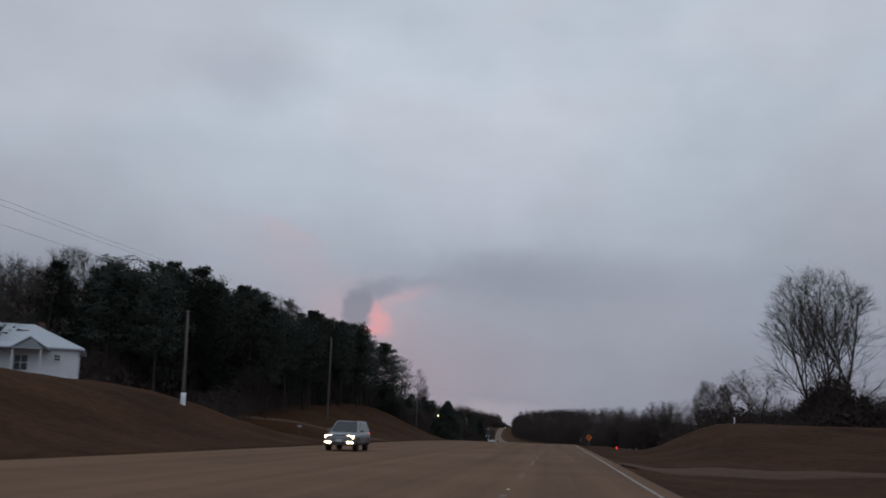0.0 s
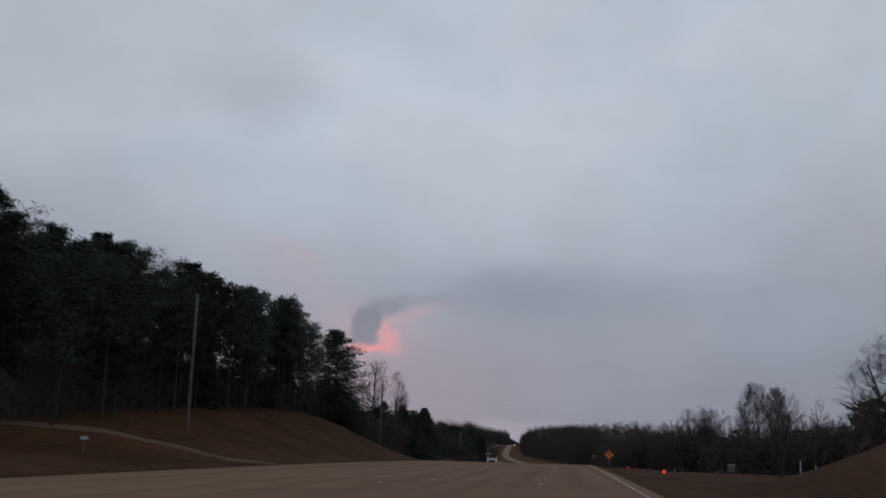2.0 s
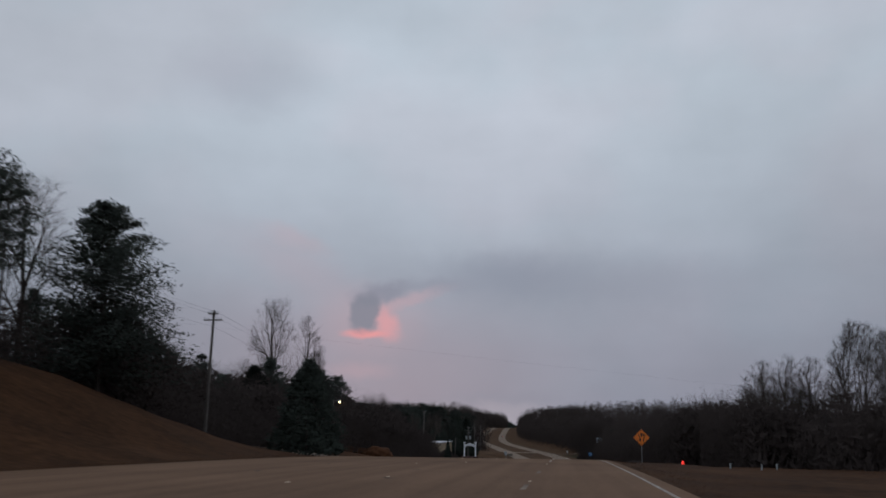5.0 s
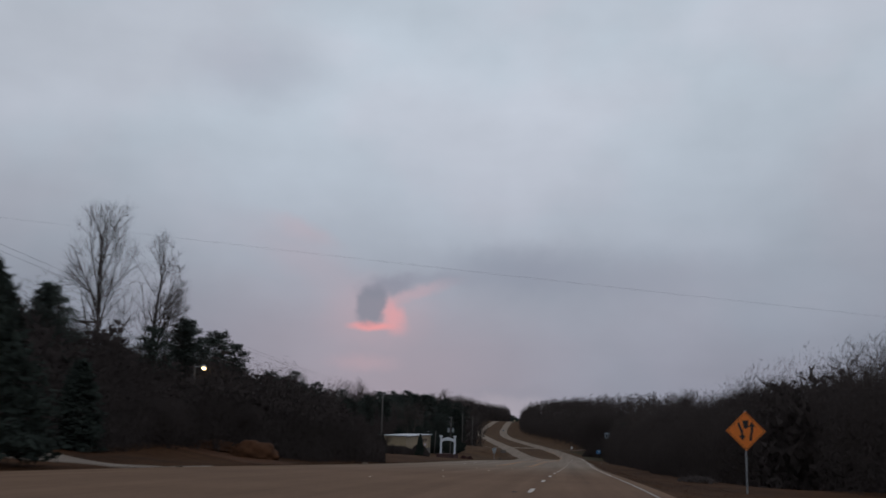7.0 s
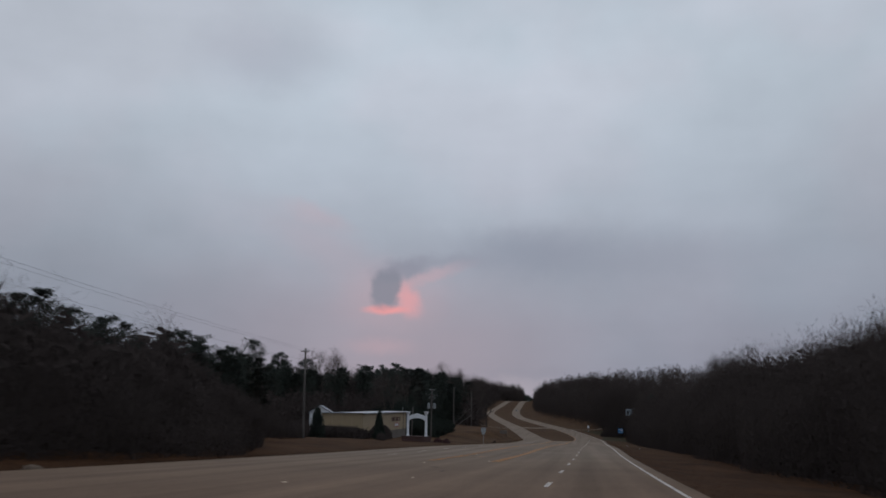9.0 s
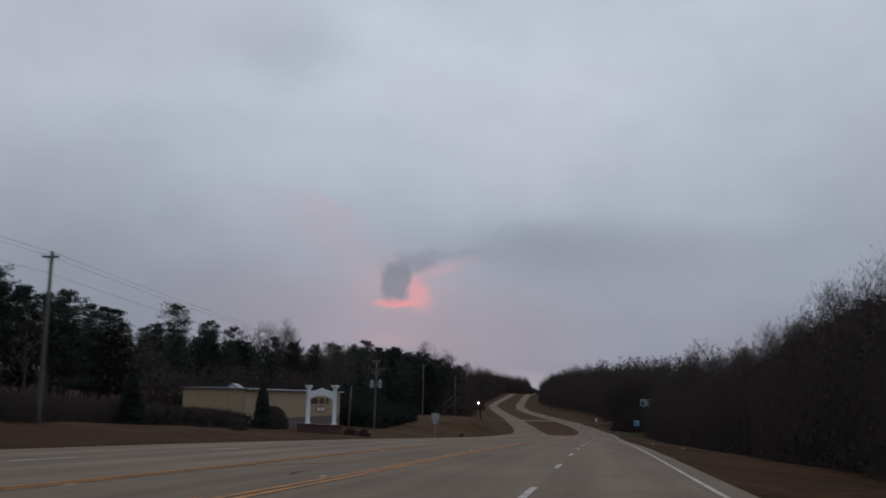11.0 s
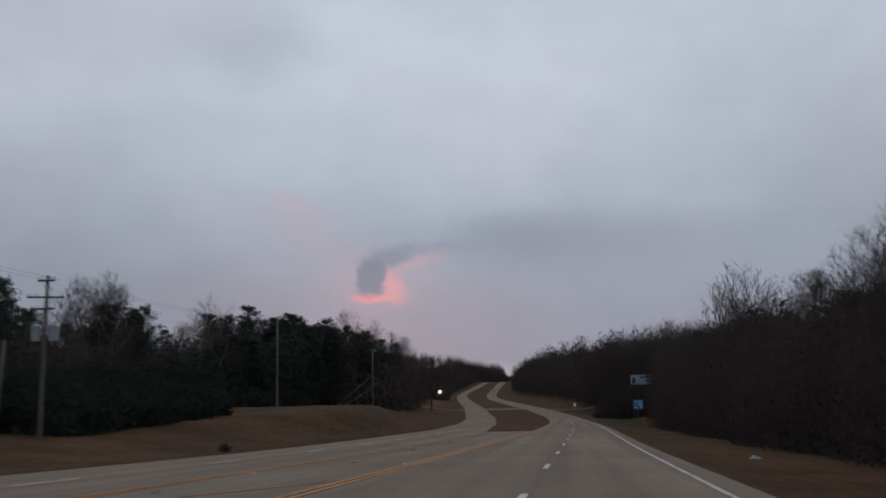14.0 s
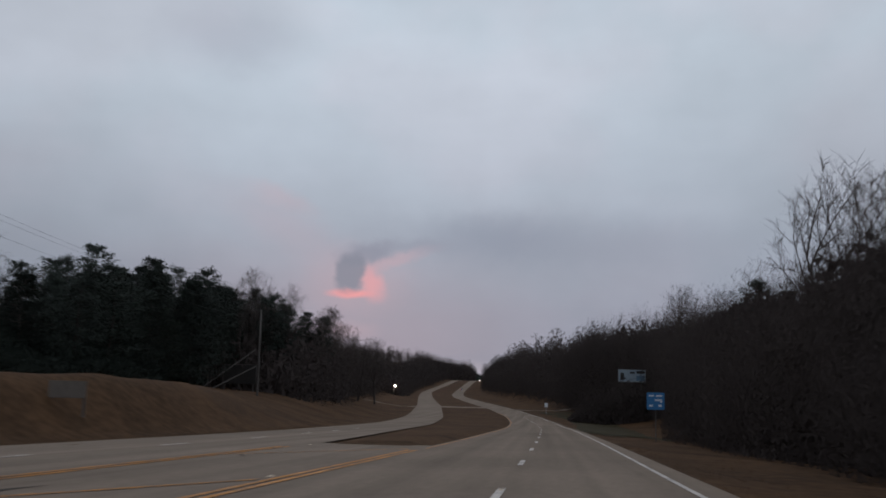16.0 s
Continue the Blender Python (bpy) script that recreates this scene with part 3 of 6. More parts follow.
def cedar(seed, height, width):
    """Dense dark evergreen, foliage from the ground up to an uneven point."""
    rnd = random.Random(seed)
    wood, crown = Shape(), Shape()
    pts = bent(rnd, (0, 0, -0.2), (0, 0, 1), height, 5, 0.02, 0.05)
    wood.tube(pts, [height * 0.016 * (1 - 0.85 * i / 5) for i in range(6)], 6)
    for k in range(int(95 * height)):
        u = rnd.random() ** 1.25
        a = rnd.uniform(0, 6.283)
        r = width / 2 * (1 - u) ** 0.62 * (0.55 + 0.45 * rnd.random() ** 0.5) * (1 + 0.13 * math.sin(9 * u + 3 * a + seed))
        crown.tuft(rnd, (r * math.cos(a), r * math.sin(a), 0.15 + u * height * 0.96), 0.30 + 0.05 * height * (1 - u), 0.34, 11, 0.42, 0.17)
    return wood, crown


TREE_KINDS = {}


def tree_kind(key, wood, crown, bark, leaf):
    TREE_KINDS[key] = (wood.mesh(key + "_trunk", bark, True), crown.mesh(key + "_crown", leaf))


for n in range(5):
    tree_kind(f"pine{n}", *pine(10 + n, 18.0, bare=(0.36, 0.45, 0.28, 0.48, 0.24)[n], width=(0.2, 0.18, 0.22, 0.185, 0.2)[n]), M_BARK, M_NEEDLES)
tree_kind("pine5", *pine(19, 18.0, bare=0.10, width=0.36, tufts=52, cone=0.92), M_BARK, M_NEEDLES)
for n in range(5):
    tree_kind(f"bare{n}", *bare_tree(40 + n, 17.0, spread=(0.21, 0.25, 0.29, 0.18, 0.24)[n], limbs=(13, 12, 7, 14, 8)[n], stems=(1, 1, 2, 1, 2)[n]), M_TWIGS, M_TWIGS)
tree_kind("bigbare0", *bare_tree(71, 19.0, spread=0.31, limbs=10, stems=3, dense=1.25, low=0.05, stout=1.25), M_TWIGS, M_TWIGS)
tree_kind("bigbare1", *bare_tree(72, 19.0, spread=0.25, limbs=13, stems=2, dense=1.25, low=0.14, stout=1.4), M_TWIGS, M_TWIGS)
tree_kind("bigbare2", *bare_tree(73, 19.0, spread=0.25, limbs=6, stems=4, dense=0.78, low=0.2, stout=1.5), M_TWIGS, M_TWIGS)
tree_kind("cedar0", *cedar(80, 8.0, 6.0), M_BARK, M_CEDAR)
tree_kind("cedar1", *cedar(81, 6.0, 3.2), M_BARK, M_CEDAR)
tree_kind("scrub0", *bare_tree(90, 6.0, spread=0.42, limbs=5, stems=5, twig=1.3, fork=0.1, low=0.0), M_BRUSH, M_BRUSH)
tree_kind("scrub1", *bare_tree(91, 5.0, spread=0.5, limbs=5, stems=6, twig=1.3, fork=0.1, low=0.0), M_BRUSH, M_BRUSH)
TREE_WORDS = {"pine": ("pine_tree", "tall dark pine with a bare lower trunk", "tree"), "bare": ("bare_tree", "leafless winter tree with fine upright branches", "tree"), "bigb": ("bare_tree", "large leafless tree with several spreading stems", "tree"), "ceda": ("cedar_tree", "dense dark evergreen with foliage to the ground", "tree"), "scru": ("shrub", "leafless many-stemmed roadside shrub", "shrub")}


def plant(key, x, y, height=None, turn=0.0, group="", wide=1.0, label=""):
    trunk, crown = TREE_KINDS[key]
    own = {"pine": 18.0, "bare": 17.0, "bigb": 19.0, "ceda": 8.0 if key.endswith("0") else 6.0, "scru": 6.0 if key.endswith("0") else 5.0}[key[:4]]
    name, words, cat = TREE_WORDS[key[:4]]
    s = (height or own) / own
    root = new(name)
    root.location, root.rotation_euler, root.scale = (x, y, float(ground_z(x, y)) - 0.05), (0, 0, turn), (s * wide, s * wide, s)
    tagged(root, label or words, cat, group)
    for part_name, me in (("trunk", trunk), ("crown", crown)):
        new(part_name, me).parent = root
    return root


def grove(rnd, keys, count, x0, x1, y0, y1, h0, h1, group, gap=2.5, edge=None):
    """Trees at random, not nearer than gap to each other; x counted from edge(y) if given."""
    placed = []
    for _ in range(count * 12):
        if len(placed) == count:
            break
        y = rnd.uniform(y0, y1)
        x = rnd.uniform(x0, x1) + (float(edge(y)) if edge else 0)
        if all((x - a) ** 2 + (y - b) ** 2 > gap * gap for a, b in placed):
            placed.append((x, y))
            plant(rnd.choice(keys), x, y, rnd.uniform(h0, h1), rnd.uniform(0, 6.28), group, rnd.uniform(0.9, 1.15))


def woods(name, label, rnd, count, area, h0, h1, pines=0.3, blades=70, fill=0.5, mat=None, thick=1.0):
    """A whole stand too dense to count, as one mesh: stems, slivers of branches and needle tufts. area(rnd) gives a place."""
    s = Shape()
    for _ in range(count):
        x, y = area(rnd)
        z, h = float(ground_z(x, y)) - 0.2, rnd.uniform(h0, h1)
        top = Vector((x + rnd.gauss(0, 0.4), y + rnd.gauss(0, 0.4), z + h))
        foot = Vector((x, y, z))
        s.tube([foot, foot.lerp(top, 0.6), top], [h * 0.010, h * 0.006, 0.02], 3)
        if rnd.random() < pines:
            # a rounded, clumped crown on a bare trunk
            for k in range(int(blades * 0.16)):
                t = rnd.uniform(0.46, 1.0)
                r = h * 0.15 * math.sqrt(max(0.02, 1 - ((t - 0.70) / 0.31) ** 2)) * rnd.uniform(0.3, 1.0)
                a = rnd.uniform(0, 6.283)
                c = foot.lerp(top, t) + Vector((r * math.cos(a), r * math.sin(a), 0))
                s.tuft(rnd, c, 0.9, 0.6, 14, 0.8, 0.24)
        else:
            # limbs fanning into a domed cloud of twigs
            heart, rx, rz = 0.64 * h, h * rnd.uniform(0.15, 0.21), 0.36 * h
            for k in range(blades):
                a, u, r = rnd.uniform(0, 6.283), rnd.uniform(-1, 1), rnd.random() ** 0.4
                q_ = math.sqrt(1 - u * u)
                p = foot + Vector((rx * r * q_ * math.cos(a), rx * r * q_ * math.sin(a), heart + rz * r * u))
                root_ = foot + Vector((0, 0, h * (0.30 + 0.35 * rnd.random())))
                if k % 8 == 0:
                    d = (p - root_).normalized()
                    s.blade(root_, p, 0.05 + 0.006 * h, d.orthogonal().normalized())
                out = (p - foot - Vector((0, 0, 0.42 * h))).normalized()
                for _k in range(4):
                    e = (out + Vector((rnd.gauss(0, 0.5), rnd.gauss(0, 0.5), rnd.gauss(0.15, 0.4)))).normalized()
                    s.blade(p, p + e * h * rnd.uniform(0.05, 0.12), (0.045 + 0.0028 * h) * thick, e.orthogonal().normalized())
        # saplings and vines low down
        for k in range(int(blades * fill)):
            p = Vector((x + rnd.gauss(0, 2.2), y + rnd.gauss(0, 2.2), z + rnd.uniform(0, 0.45) * h))
            d = Vector((rnd.gauss(0, 0.8), rnd.gauss(0, 0.8), 1)).normalized()
            s.blade(p, p + d * rnd.uniform(0.8, 2.0), rnd.uniform(0.10, 0.35), d.orthogonal().normalized())
    ob = new(name, s.mesh(name, mat or M_TWIGS))
    return tagged(ob, label, "woodland", kind="stuff")


RW = random.Random(5)
right_line = lambda y: near_right(y)
left_line = lambda y: left_edge(y)


def beside(line_at, lo, hi, y0, y1):
    return lambda rnd: (lambda y: (float(line_at(y)) + rnd.uniform(lo, hi), y))(rnd.uniform(y0, y1))


def uneven(seed, x, y, cell):
    """A number about 0 for each place, from clump to clump."""
    table = np.random.RandomState(seed).uniform(-1, 1, (64, 64))
    gx, gy = np.asarray(x) / cell, np.asarray(y) / cell
    i, j = np.floor(gx).astype(int), np.floor(gy).astype(int)
    u, v = smooth(gx - i), smooth(gy - j)
    at = lambda a, b: table[a % 64, b % 64]
    return (at(i, j) * (1 - u) + at(i + 1, j) * u) * (1 - v) + (at(i, j + 1) * (1 - u) + at(i + 1, j + 1) * u) * v


def thicket(name, label, seed, count, area, top, mat=None, size=1.0, rough=0.3, twigs=0.58):
    """A tangle of saplings, brambles and dead leaves too dense to count: area(rng, n) gives places, top(x, y) the height."""
    rng = np.random.RandomState(seed)
    x, y, deep = area(rng, count)
    z = ground_z(x, y)
    t = top(x, y) * (1 + rough * uneven(seed, x, y, 3.2 * size) + 0.5 * rough * uneven(seed + 50, x, y, 1.1 * size))
    fine = rng.rand(count) < twigs
    h = t * np.where(fine, rng.uniform(0.15, 1.0, count) ** 0.7 * rng.uniform(0.88, 1.03, count), rng.uniform(0.0, 0.86, count))
    turn = rng.uniform(0, 2 * np.pi, count)
    n_ = np.stack([np.cos(turn), np.sin(turn), 0.22 * rng.normal(0, 1, count)], -1)
    n_ /= np.linalg.norm(n_, axis=1, keepdims=True)
    flat = np.stack([-np.sin(turn), np.cos(turn), np.zeros(count)], -1)
    tip = np.where(fine, rng.normal(0.5 * np.pi, 0.55, count), rng.uniform(0, np.pi, count))
    d = flat * np.cos(tip)[:, None] + np.cross(n_, flat) * np.sin(tip)[:, None]
    d *= np.sign(d[:, 2:3] + 1e-9)
    inner = smooth((deep - 1.5) / 5.0) * (h < 0.8 * t)
    length = np.where(fine, rng.uniform(0.25, 0.85, count), rng.uniform(0.22, 0.55, count) * (1 + 1.6 * inner)) * size
    p = np.stack([x, y, z + np.maximum(-0.1, h - length * np.abs(d[:, 2]))], -1)
    half = np.where(fine, rng.uniform(0.006, 0.016, count), rng.uniform(0.5, 1.4, count) * (0.024 + 0.17 * inner)) * size
    w = np.cross(n_, d) * half[:, None]
    verts = np.stack([p - w, p + w, p + d * length[:, None]], 1).reshape(-1, 3)
    me = bpy.data.meshes.new(name)
    me.vertices.add(3 * count)
    me.loops.add(3 * count)
    me.polygons.add(count)
    me.vertices.foreach_set("co", verts.astype(np.float32).ravel())
    me.loops.foreach_set("vertex_index", np.arange(3 * count, dtype=np.int32))
    me.polygons.foreach_set("loop_start", np.arange(0, 3 * count, 3, dtype=np.int32))
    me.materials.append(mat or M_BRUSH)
    me.update(calc_edges=True)
    return tagged(new(name, me), label, "undergrowth", kind="stuff")


def band(line_at, start, depth, y0, y1, side=1):
    """Places along a line, thinning out away from it."""
    def area(rng, n):
        y = rng.uniform(y0, y1, n)
        deep = depth * 1.9 * rng.rand(n) ** 1.3
        return line_at(y) + side * (start + 0.8 * np.sin(y * 0.21) + deep), y, deep
    return area


def field(x0, x1, y0, y1):
    return lambda rng, n: (rng.uniform(x0, x1, n), rng.uniform(y0, y1, n), np.full(n, 5.0))


def at_x(x):
    return lambda y: x + 0 * y


right_top = curve_table([(-150, 5), (255, 9), (272, 9.2), (308, 9.0), (330, 9.3), (350, 10.6), (390, 12.0), (440, 11.0), (487, 11.0), (513, 13.2), (540, 13.6), (600, 15.8), (660, 18), (720, 20), (800, 19), (4600, 18)], 5)
dip_top = curve_table([(-150, 11.5), (230, 11.5), (240, 9), (250, 7.5), (270, 9), (286, 11), (4600, 11)], 3)
right_front = curve_table([(-150, 7), (555, 7), (590, 11), (620, 16), (685, 21.5), (700, 20), (730, 14), (800, 12), (4600, 12)], 5)
left_front = curve_table([(-150, -30), (288, -30), (296, -22.5), (334, -22.0), (344, -25), (354, -31), (375, -32.5), (400, -36.5), (408, -38.5), (4600, -40)], 5)
left_top = curve_table([(-150, 9), (262, 9.5), (276, 11.5), (290, 9), (300, 9.2), (310, 9.4), (324, 8.5), (336, 9.6), (345, 9.2), (356, 7.6), (364, 4.6), (372, 3.2), (385, 2.4), (408, 2.2), (4600, 2.2)], 3)


TALL_RIGHT = ((35, 504, 25.0), (38.5, 512, 24.0), (34, 474, 20.6), (34, 441, 20.0), (34, 401, 17.5), (34, 378, 16.2), (34, 531, 21.0), (38, 538, 21.5), (33, 290, 16.0), (38, 291, 16.5), (35, 368, 15.5), (42.9, 341, 20.0))


def plant_all():
    rnd = random.Random(21)
    P, B, S = [f"pine{n}" for n in range(5)], [f"bare{n}" for n in range(5)], ["scrub0", "scrub1"]
    # pines on the bank: a front row that can be told apart, and a few behind
    for k, y in enumerate(np.arange(126, 207, 3.7)):
        plant(P[(3 * k) % 5], -37.5 - 3.0 * rnd.random(), float(y) + rnd.uniform(-0.8, 0.8), (rnd.uniform(13.0, 14.6) if y < 152 else rnd.uniform(13.8, 15.6) if y < 178 else rnd.uniform(13.4, 15.8)), rnd.uniform(0, 6), "pines on the bank", rnd.uniform(0.95, 1.2))
    plant("pine5", -38, 218.5, 17.0, 0.4, "pines on the bank", 1.35, "broad conical dark pine at the end of the bank")
    plant("bare3", -42.5, 213, 17.5, 1.0)
    plant("bare0", -44.5, 207, 16.0, 2.0)
    for k, y in enumerate((150, 157, 165, 171, 178, 186, 192, 199, 205)):
        plant(P[(2 * k) % 5], -42.5 - 4 * rnd.random(), y, rnd.uniform(14.0, 16.4), rnd.uniform(0, 6), "pines on the bank", 1.1)
    grove(rnd, P, 34, -70, -50, 114, 180, 18.0, 21.0, "pines on the bank", 4.2)
    grove(rnd, B, 12, -84, -60, 112, 170, 20, 24, "trees among the pines", 4.0)
    grove(rnd, ["cedar1", "cedar0", "scrub0"], 20, -50, -40, 132, 214, 4.5, 7.5, "evergreen shrubs on the bank", 2.5)
    # behind the white house
    grove(rnd, P, 36, -92, -56, 101, 138, 12.5, 15.0, "pines behind the house", 3.6)
    grove(rnd, B, 22, -112, -66, 100, 156, 18, 22, "trees behind the house", 4.0)
    for k, (tx, ty, th) in enumerate(((-72.5, 138, 24.0), (-77.0, 141, 24.5), (-68.0, 140, 23.0), (-80.5, 138, 21.5), (-64.0, 142, 21.0), (-84.0, 134, 19.5), (-59.5, 150, 21.0), (-50.5, 156, 18.5), (-47.5, 160, 19.0))):
        plant(B[(2 * k + 1) % 5], tx, ty, th, 0.7 * k, "trees behind the house", 1.1)
    plant("pine1", -49.2, 115, 20.5, 0.3, wide=1.1)
    plant("pine3", -55.7, 115, 21.0, 1.3, wide=1.1)
    # past the bank
    plant("bare3", -44.8, 290.5, 24.5, 0.4, wide=0.8)
    plant("bare1", -40.9, 293.2, 22.0, 2.4, wide=0.68)
    plant("bare0", -50, 292, 14.5, 1.4)
    plant("cedar0", -25.5, 241, 10.0, 0.3, wide=1.05, label="large dense dark evergreen beside the gravel entrance")
    plant("cedar1", -31, 262, 6.0, 1.3, wide=1.1)
    grove(rnd, ["cedar0", "pine5", "pine2"], 13, -52, -37, 224, 276, 8, 12, "evergreens past the bank", 3.0)
    for k, y in enumerate((292, 296, 300, 304, 309, 315, 327, 334, 341, 348, 356)):
        plant(("pine2", "pine4", "pine5", "pine0")[k % 4], min(-38.0, float(left_front(y)) - 8) - 3 * rnd.random(), y, float(left_top(y)) * (rnd.uniform(1.25, 1.42) if 299 < y < 318 else rnd.uniform(1.15, 1.3) if y < 312 else rnd.uniform(0.98, 1.1)), rnd.uniform(0, 6), "roadside pines", rnd.uniform(1.0, 1.25))
    grove(rnd, P, 24, -74, -50, 300, 412, 12.0, 14.5, "roadside pines", 4.0)
    grove(rnd, B, 16, -74, -50, 300, 420, 10, 14.5, "roadside wood", 4.0)
    grove(rnd, S, 34, -8, 0, 275, 356, 3, 6, "roadside scrub", 2.0, left_front)
    grove(rnd, P, 20, -86, -60, 414, 452, 14.5, 18.0, "pines behind the building", 3.5)
    # behind the building
    plant("pine1", -94, 537, 23.5, 0.6, "pines behind the building", 1.1)
    plant("pine3", -88, 540, 20.0, 2.6, "pines behind the building", 1.1)
    grove(rnd, P, 60, -125, -62, 486, 600, 13, 17.5, "pines behind the building", 3.5)
    grove(rnd, B, 16, -115, -62, 490, 610, 15, 19, "trees behind the building", 4.0)
    grove(rnd, P, 50, -86, -48, 612, 700, 17, 21.5, "pines beyond the mound", 3.5)
    grove(rnd, B, 16, -72, -44, 640, 760, 18, 24, "trees beyond the mound", 4.0)
    plant("bare2", -66, 575, 17, 0.5)
    for k, (tx, ty, th) in enumerate(((-47, 541, 8.5), (-51, 546, 9.0), (-48, 553, 9.5), (-53, 557, 10.0), (-49, 563, 11.0), (-46, 569, 12.0), (-51, 573, 12.5), (-47, 579, 14.0), (-52, 585, 14.0), (-46, 589, 15.0), (-51, 596, 15.0), (-44.5, 600, 14.5), (-42.5, 594, 14.0), (-57, 575, 12.5), (-60, 590, 13.5))):
        plant(("pine5", "pine2", "pine4")[k % 3], tx, ty, th, 1.3 * k, "evergreens beyond the mound", (1.0, 1.35, 1.35)[k % 3])
    for k, (tx, ty, th) in enumerate(((-83, 575, 26.0), (-88, 577, 25.5), (-78, 572, 23.5))):
        plant(("bare2", "bare4", "bare0")[k], tx, ty, th, 2.1 * k, "trees behind the building", 0.95)
    # right of the road
    plant("bigbare0", 31.8, 117, 24.0, 0.7, wide=0.95, label="very large leafless tree with several spreading stems")
    plant("bare2", 26.3, 129.5, 11.8, 2.1, wide=1.5, label="low spreading leafless tree with crooked limbs")
    plant("bare4", 24.0, 165, 10.2, 3.0, wide=1.2)
    plant("bare2", 30.5, 150, 10.0, 1.1, wide=1.2)
    grove(rnd, B, 16, 34, 66, 160, 262, 7, 10, "yard trees", 5.0)
    plant("bigbare1", 46.5, 292, 23.0, 1.0, wide=0.8)
    plant("bigbare1", 51, 295, 22.0, 2.9, wide=0.75)
    for y in np.arange(262, 640, 5.5):
        if rnd.random() < 0.75:
            deep = rnd.uniform(18, 30) if y < 425 else rnd.uniform(13, 26) + 14 * (y > 572)
            plant(rnd.choice(B), float(near_right(y)) + deep, float(y), rnd.uniform(12.5, 15.5) if y < 425 else float(right_top(y)) * rnd.uniform(0.95, 1.18), rnd.uniform(0, 6), "trees at the wood's edge", rnd.uniform(0.9, 1.2))
    plant("pine2", 24, 556, 14.5, 1.0, wide=0.85)
    for k, (x, y, h) in enumerate(((20.9, 395, 14.0), (21.3, 430, 13.5), (21.4, 447, 15.0), (22.0, 467, 14.0), (22.4, 511, 15.5), (23.5, 523, 17.0), (22.6, 585, 18.5))):
        plant(B[(2 * k) % 5], x, y, h, k, "tall trees at the wood's edge")
    plant("bigbare2", 28.5, 547, 24.2, 2.2, wide=0.95, label="tall leafless tree with stems fanning upwards")
    plant("bare3", 24.5, 612, 23.0, 0.9, wide=0.7, label="slender leafless tree rising above the wood")
    for k, (tx, ty, th) in enumerate(TALL_RIGHT):
        plant(("bare2", "bare4", "bigbare1", "bare1")[k % 4], tx, ty, th, 1.7 * k, "tall trees above the wood", (1.0, 1.0, 0.8, 0.95)[k % 4])
    for k, (tx, ty, th) in enumerate(((-55.5, 664, 27.0), (-52.0, 669, 25.5), (-58.5, 661, 23.0), (-60.0, 750, 27.0), (-57.5, 757, 24.5), (-63.0, 735, 24.0))):
        plant(("bare0", "bare2", "bare4")[k % 3], tx, ty, th, 1.1 * k, "tall trees beyond the mound", 0.95)


plant_all()
woods("wood_right", "dense leafless winter wood along the highway", RW, 420, beside(right_line, 31, 85, 262, 800), 11.5, 16.5, 0.1, blades=60)
woods("wood_right_far", "far leafless wood rising beside the highway", RW, 800, beside(right_line, 17, 120, 760, 1800), 15, 23.5, 0.3, blades=34, thick=2.2)
woods("wood_left_far", "far dark wood along the highway", RW, 900, beside(left_line, -130, -24, 730, 1850), 13.5, 21, 0.5, blades=34, thick=2.2)
woods("wood_left", "dense dark wood behind the roadside", RW, 240, beside(lambda y: -60.0, -90, 0, 262, 455), 10, 13, 0.4, blades=60)
woods("wood_left_back", "dense dark wood behind the clearing", RW, 300, beside(lambda y: -70.0, -90, 0, 486, 740), 13, 16.5, 0.5, blades=60)
woods("wood_bank", "dense dark wood on top of the bank", RW, 230, beside(lambda y: -54.0, -56, 0, 80, 196), 10, 14, 0.6, blades=60)
woods("wood_yard", "leafless wood behind the yards", RW, 300, beside(lambda y: 52.0, 0, 70, 100, 275), 8.5, 12, 0.1, blades=60)
thicket("brush_right", "dark leafless brush along the foot of the wood", 1, 720000, band(lambda y: near_right(y) + right_front(y), 0.0, 8, 278, 790), lambda x, y: right_top(y) * np.minimum(1.15, 0.32 + 0.11 * np.minimum(x - near_right(y) - 6, 6) + 0.03 * np.maximum(0, x - near_right(y) - 12)), size=1.1, rough=0.2)
thicket("brush_yard", "dark leafless brush behind the yards", 2, 115000, field(44, 64, 100, 300), lambda x, y: 8.8 + 0 * x, size=1.3)
thicket("brush_right_back", "dark leafless brush in the wood", 3, 80000, band(near_right, 14, 10, 258, 320), lambda x, y: 8.0 + 0.12 * np.clip(x - 20, 0, 30), size=1.2)
thicket("brush_left", "dark leafless brush along the roadside", 4, 270000, band(left_front, 0, 9, 262, 408, -1), lambda x, y: np.minimum(left_top(y), 2.0 + 0.95 * np.maximum(0, left_front(y) - x)), rough=0.25)
thicket("brush_bank", "dark undergrowth beneath the pines", 5, 90000, band(at_x(-38.0), 0, 9, 112, 240, -1), lambda x, y: 3.4 + 2.0 * smooth((y - 140) / 20), size=0.9, rough=0.45)
thicket("brush_bank_back", "dark undergrowth deep in the pine wood", 11, 90000, field(-92, -52, 84, 194), lambda x, y: 8.5 + 0 * x, size=1.5)
thicket("brush_dip", "dark undergrowth past the bank", 6, 115000, band(at_x(-32.0), 0, 7, 220, 288, -1), lambda x, y: np.minimum(dip_top(y), 2.2 + 1.3 * np.maximum(0, -32 - x)))
thicket("brush_house", "dark undergrowth behind the house", 7, 60000, band(at_x(-54.0), 0, 9, 84, 130, -1), lambda x, y: 9.0 + 0 * x, size=1.3)
thicket("brush_clearing", "dark undergrowth behind the clearing", 8, 95000, band(at_x(-58.0), 0, 9, 478, 760, -1), lambda x, y: 10.0 + 0 * x, size=1.5)
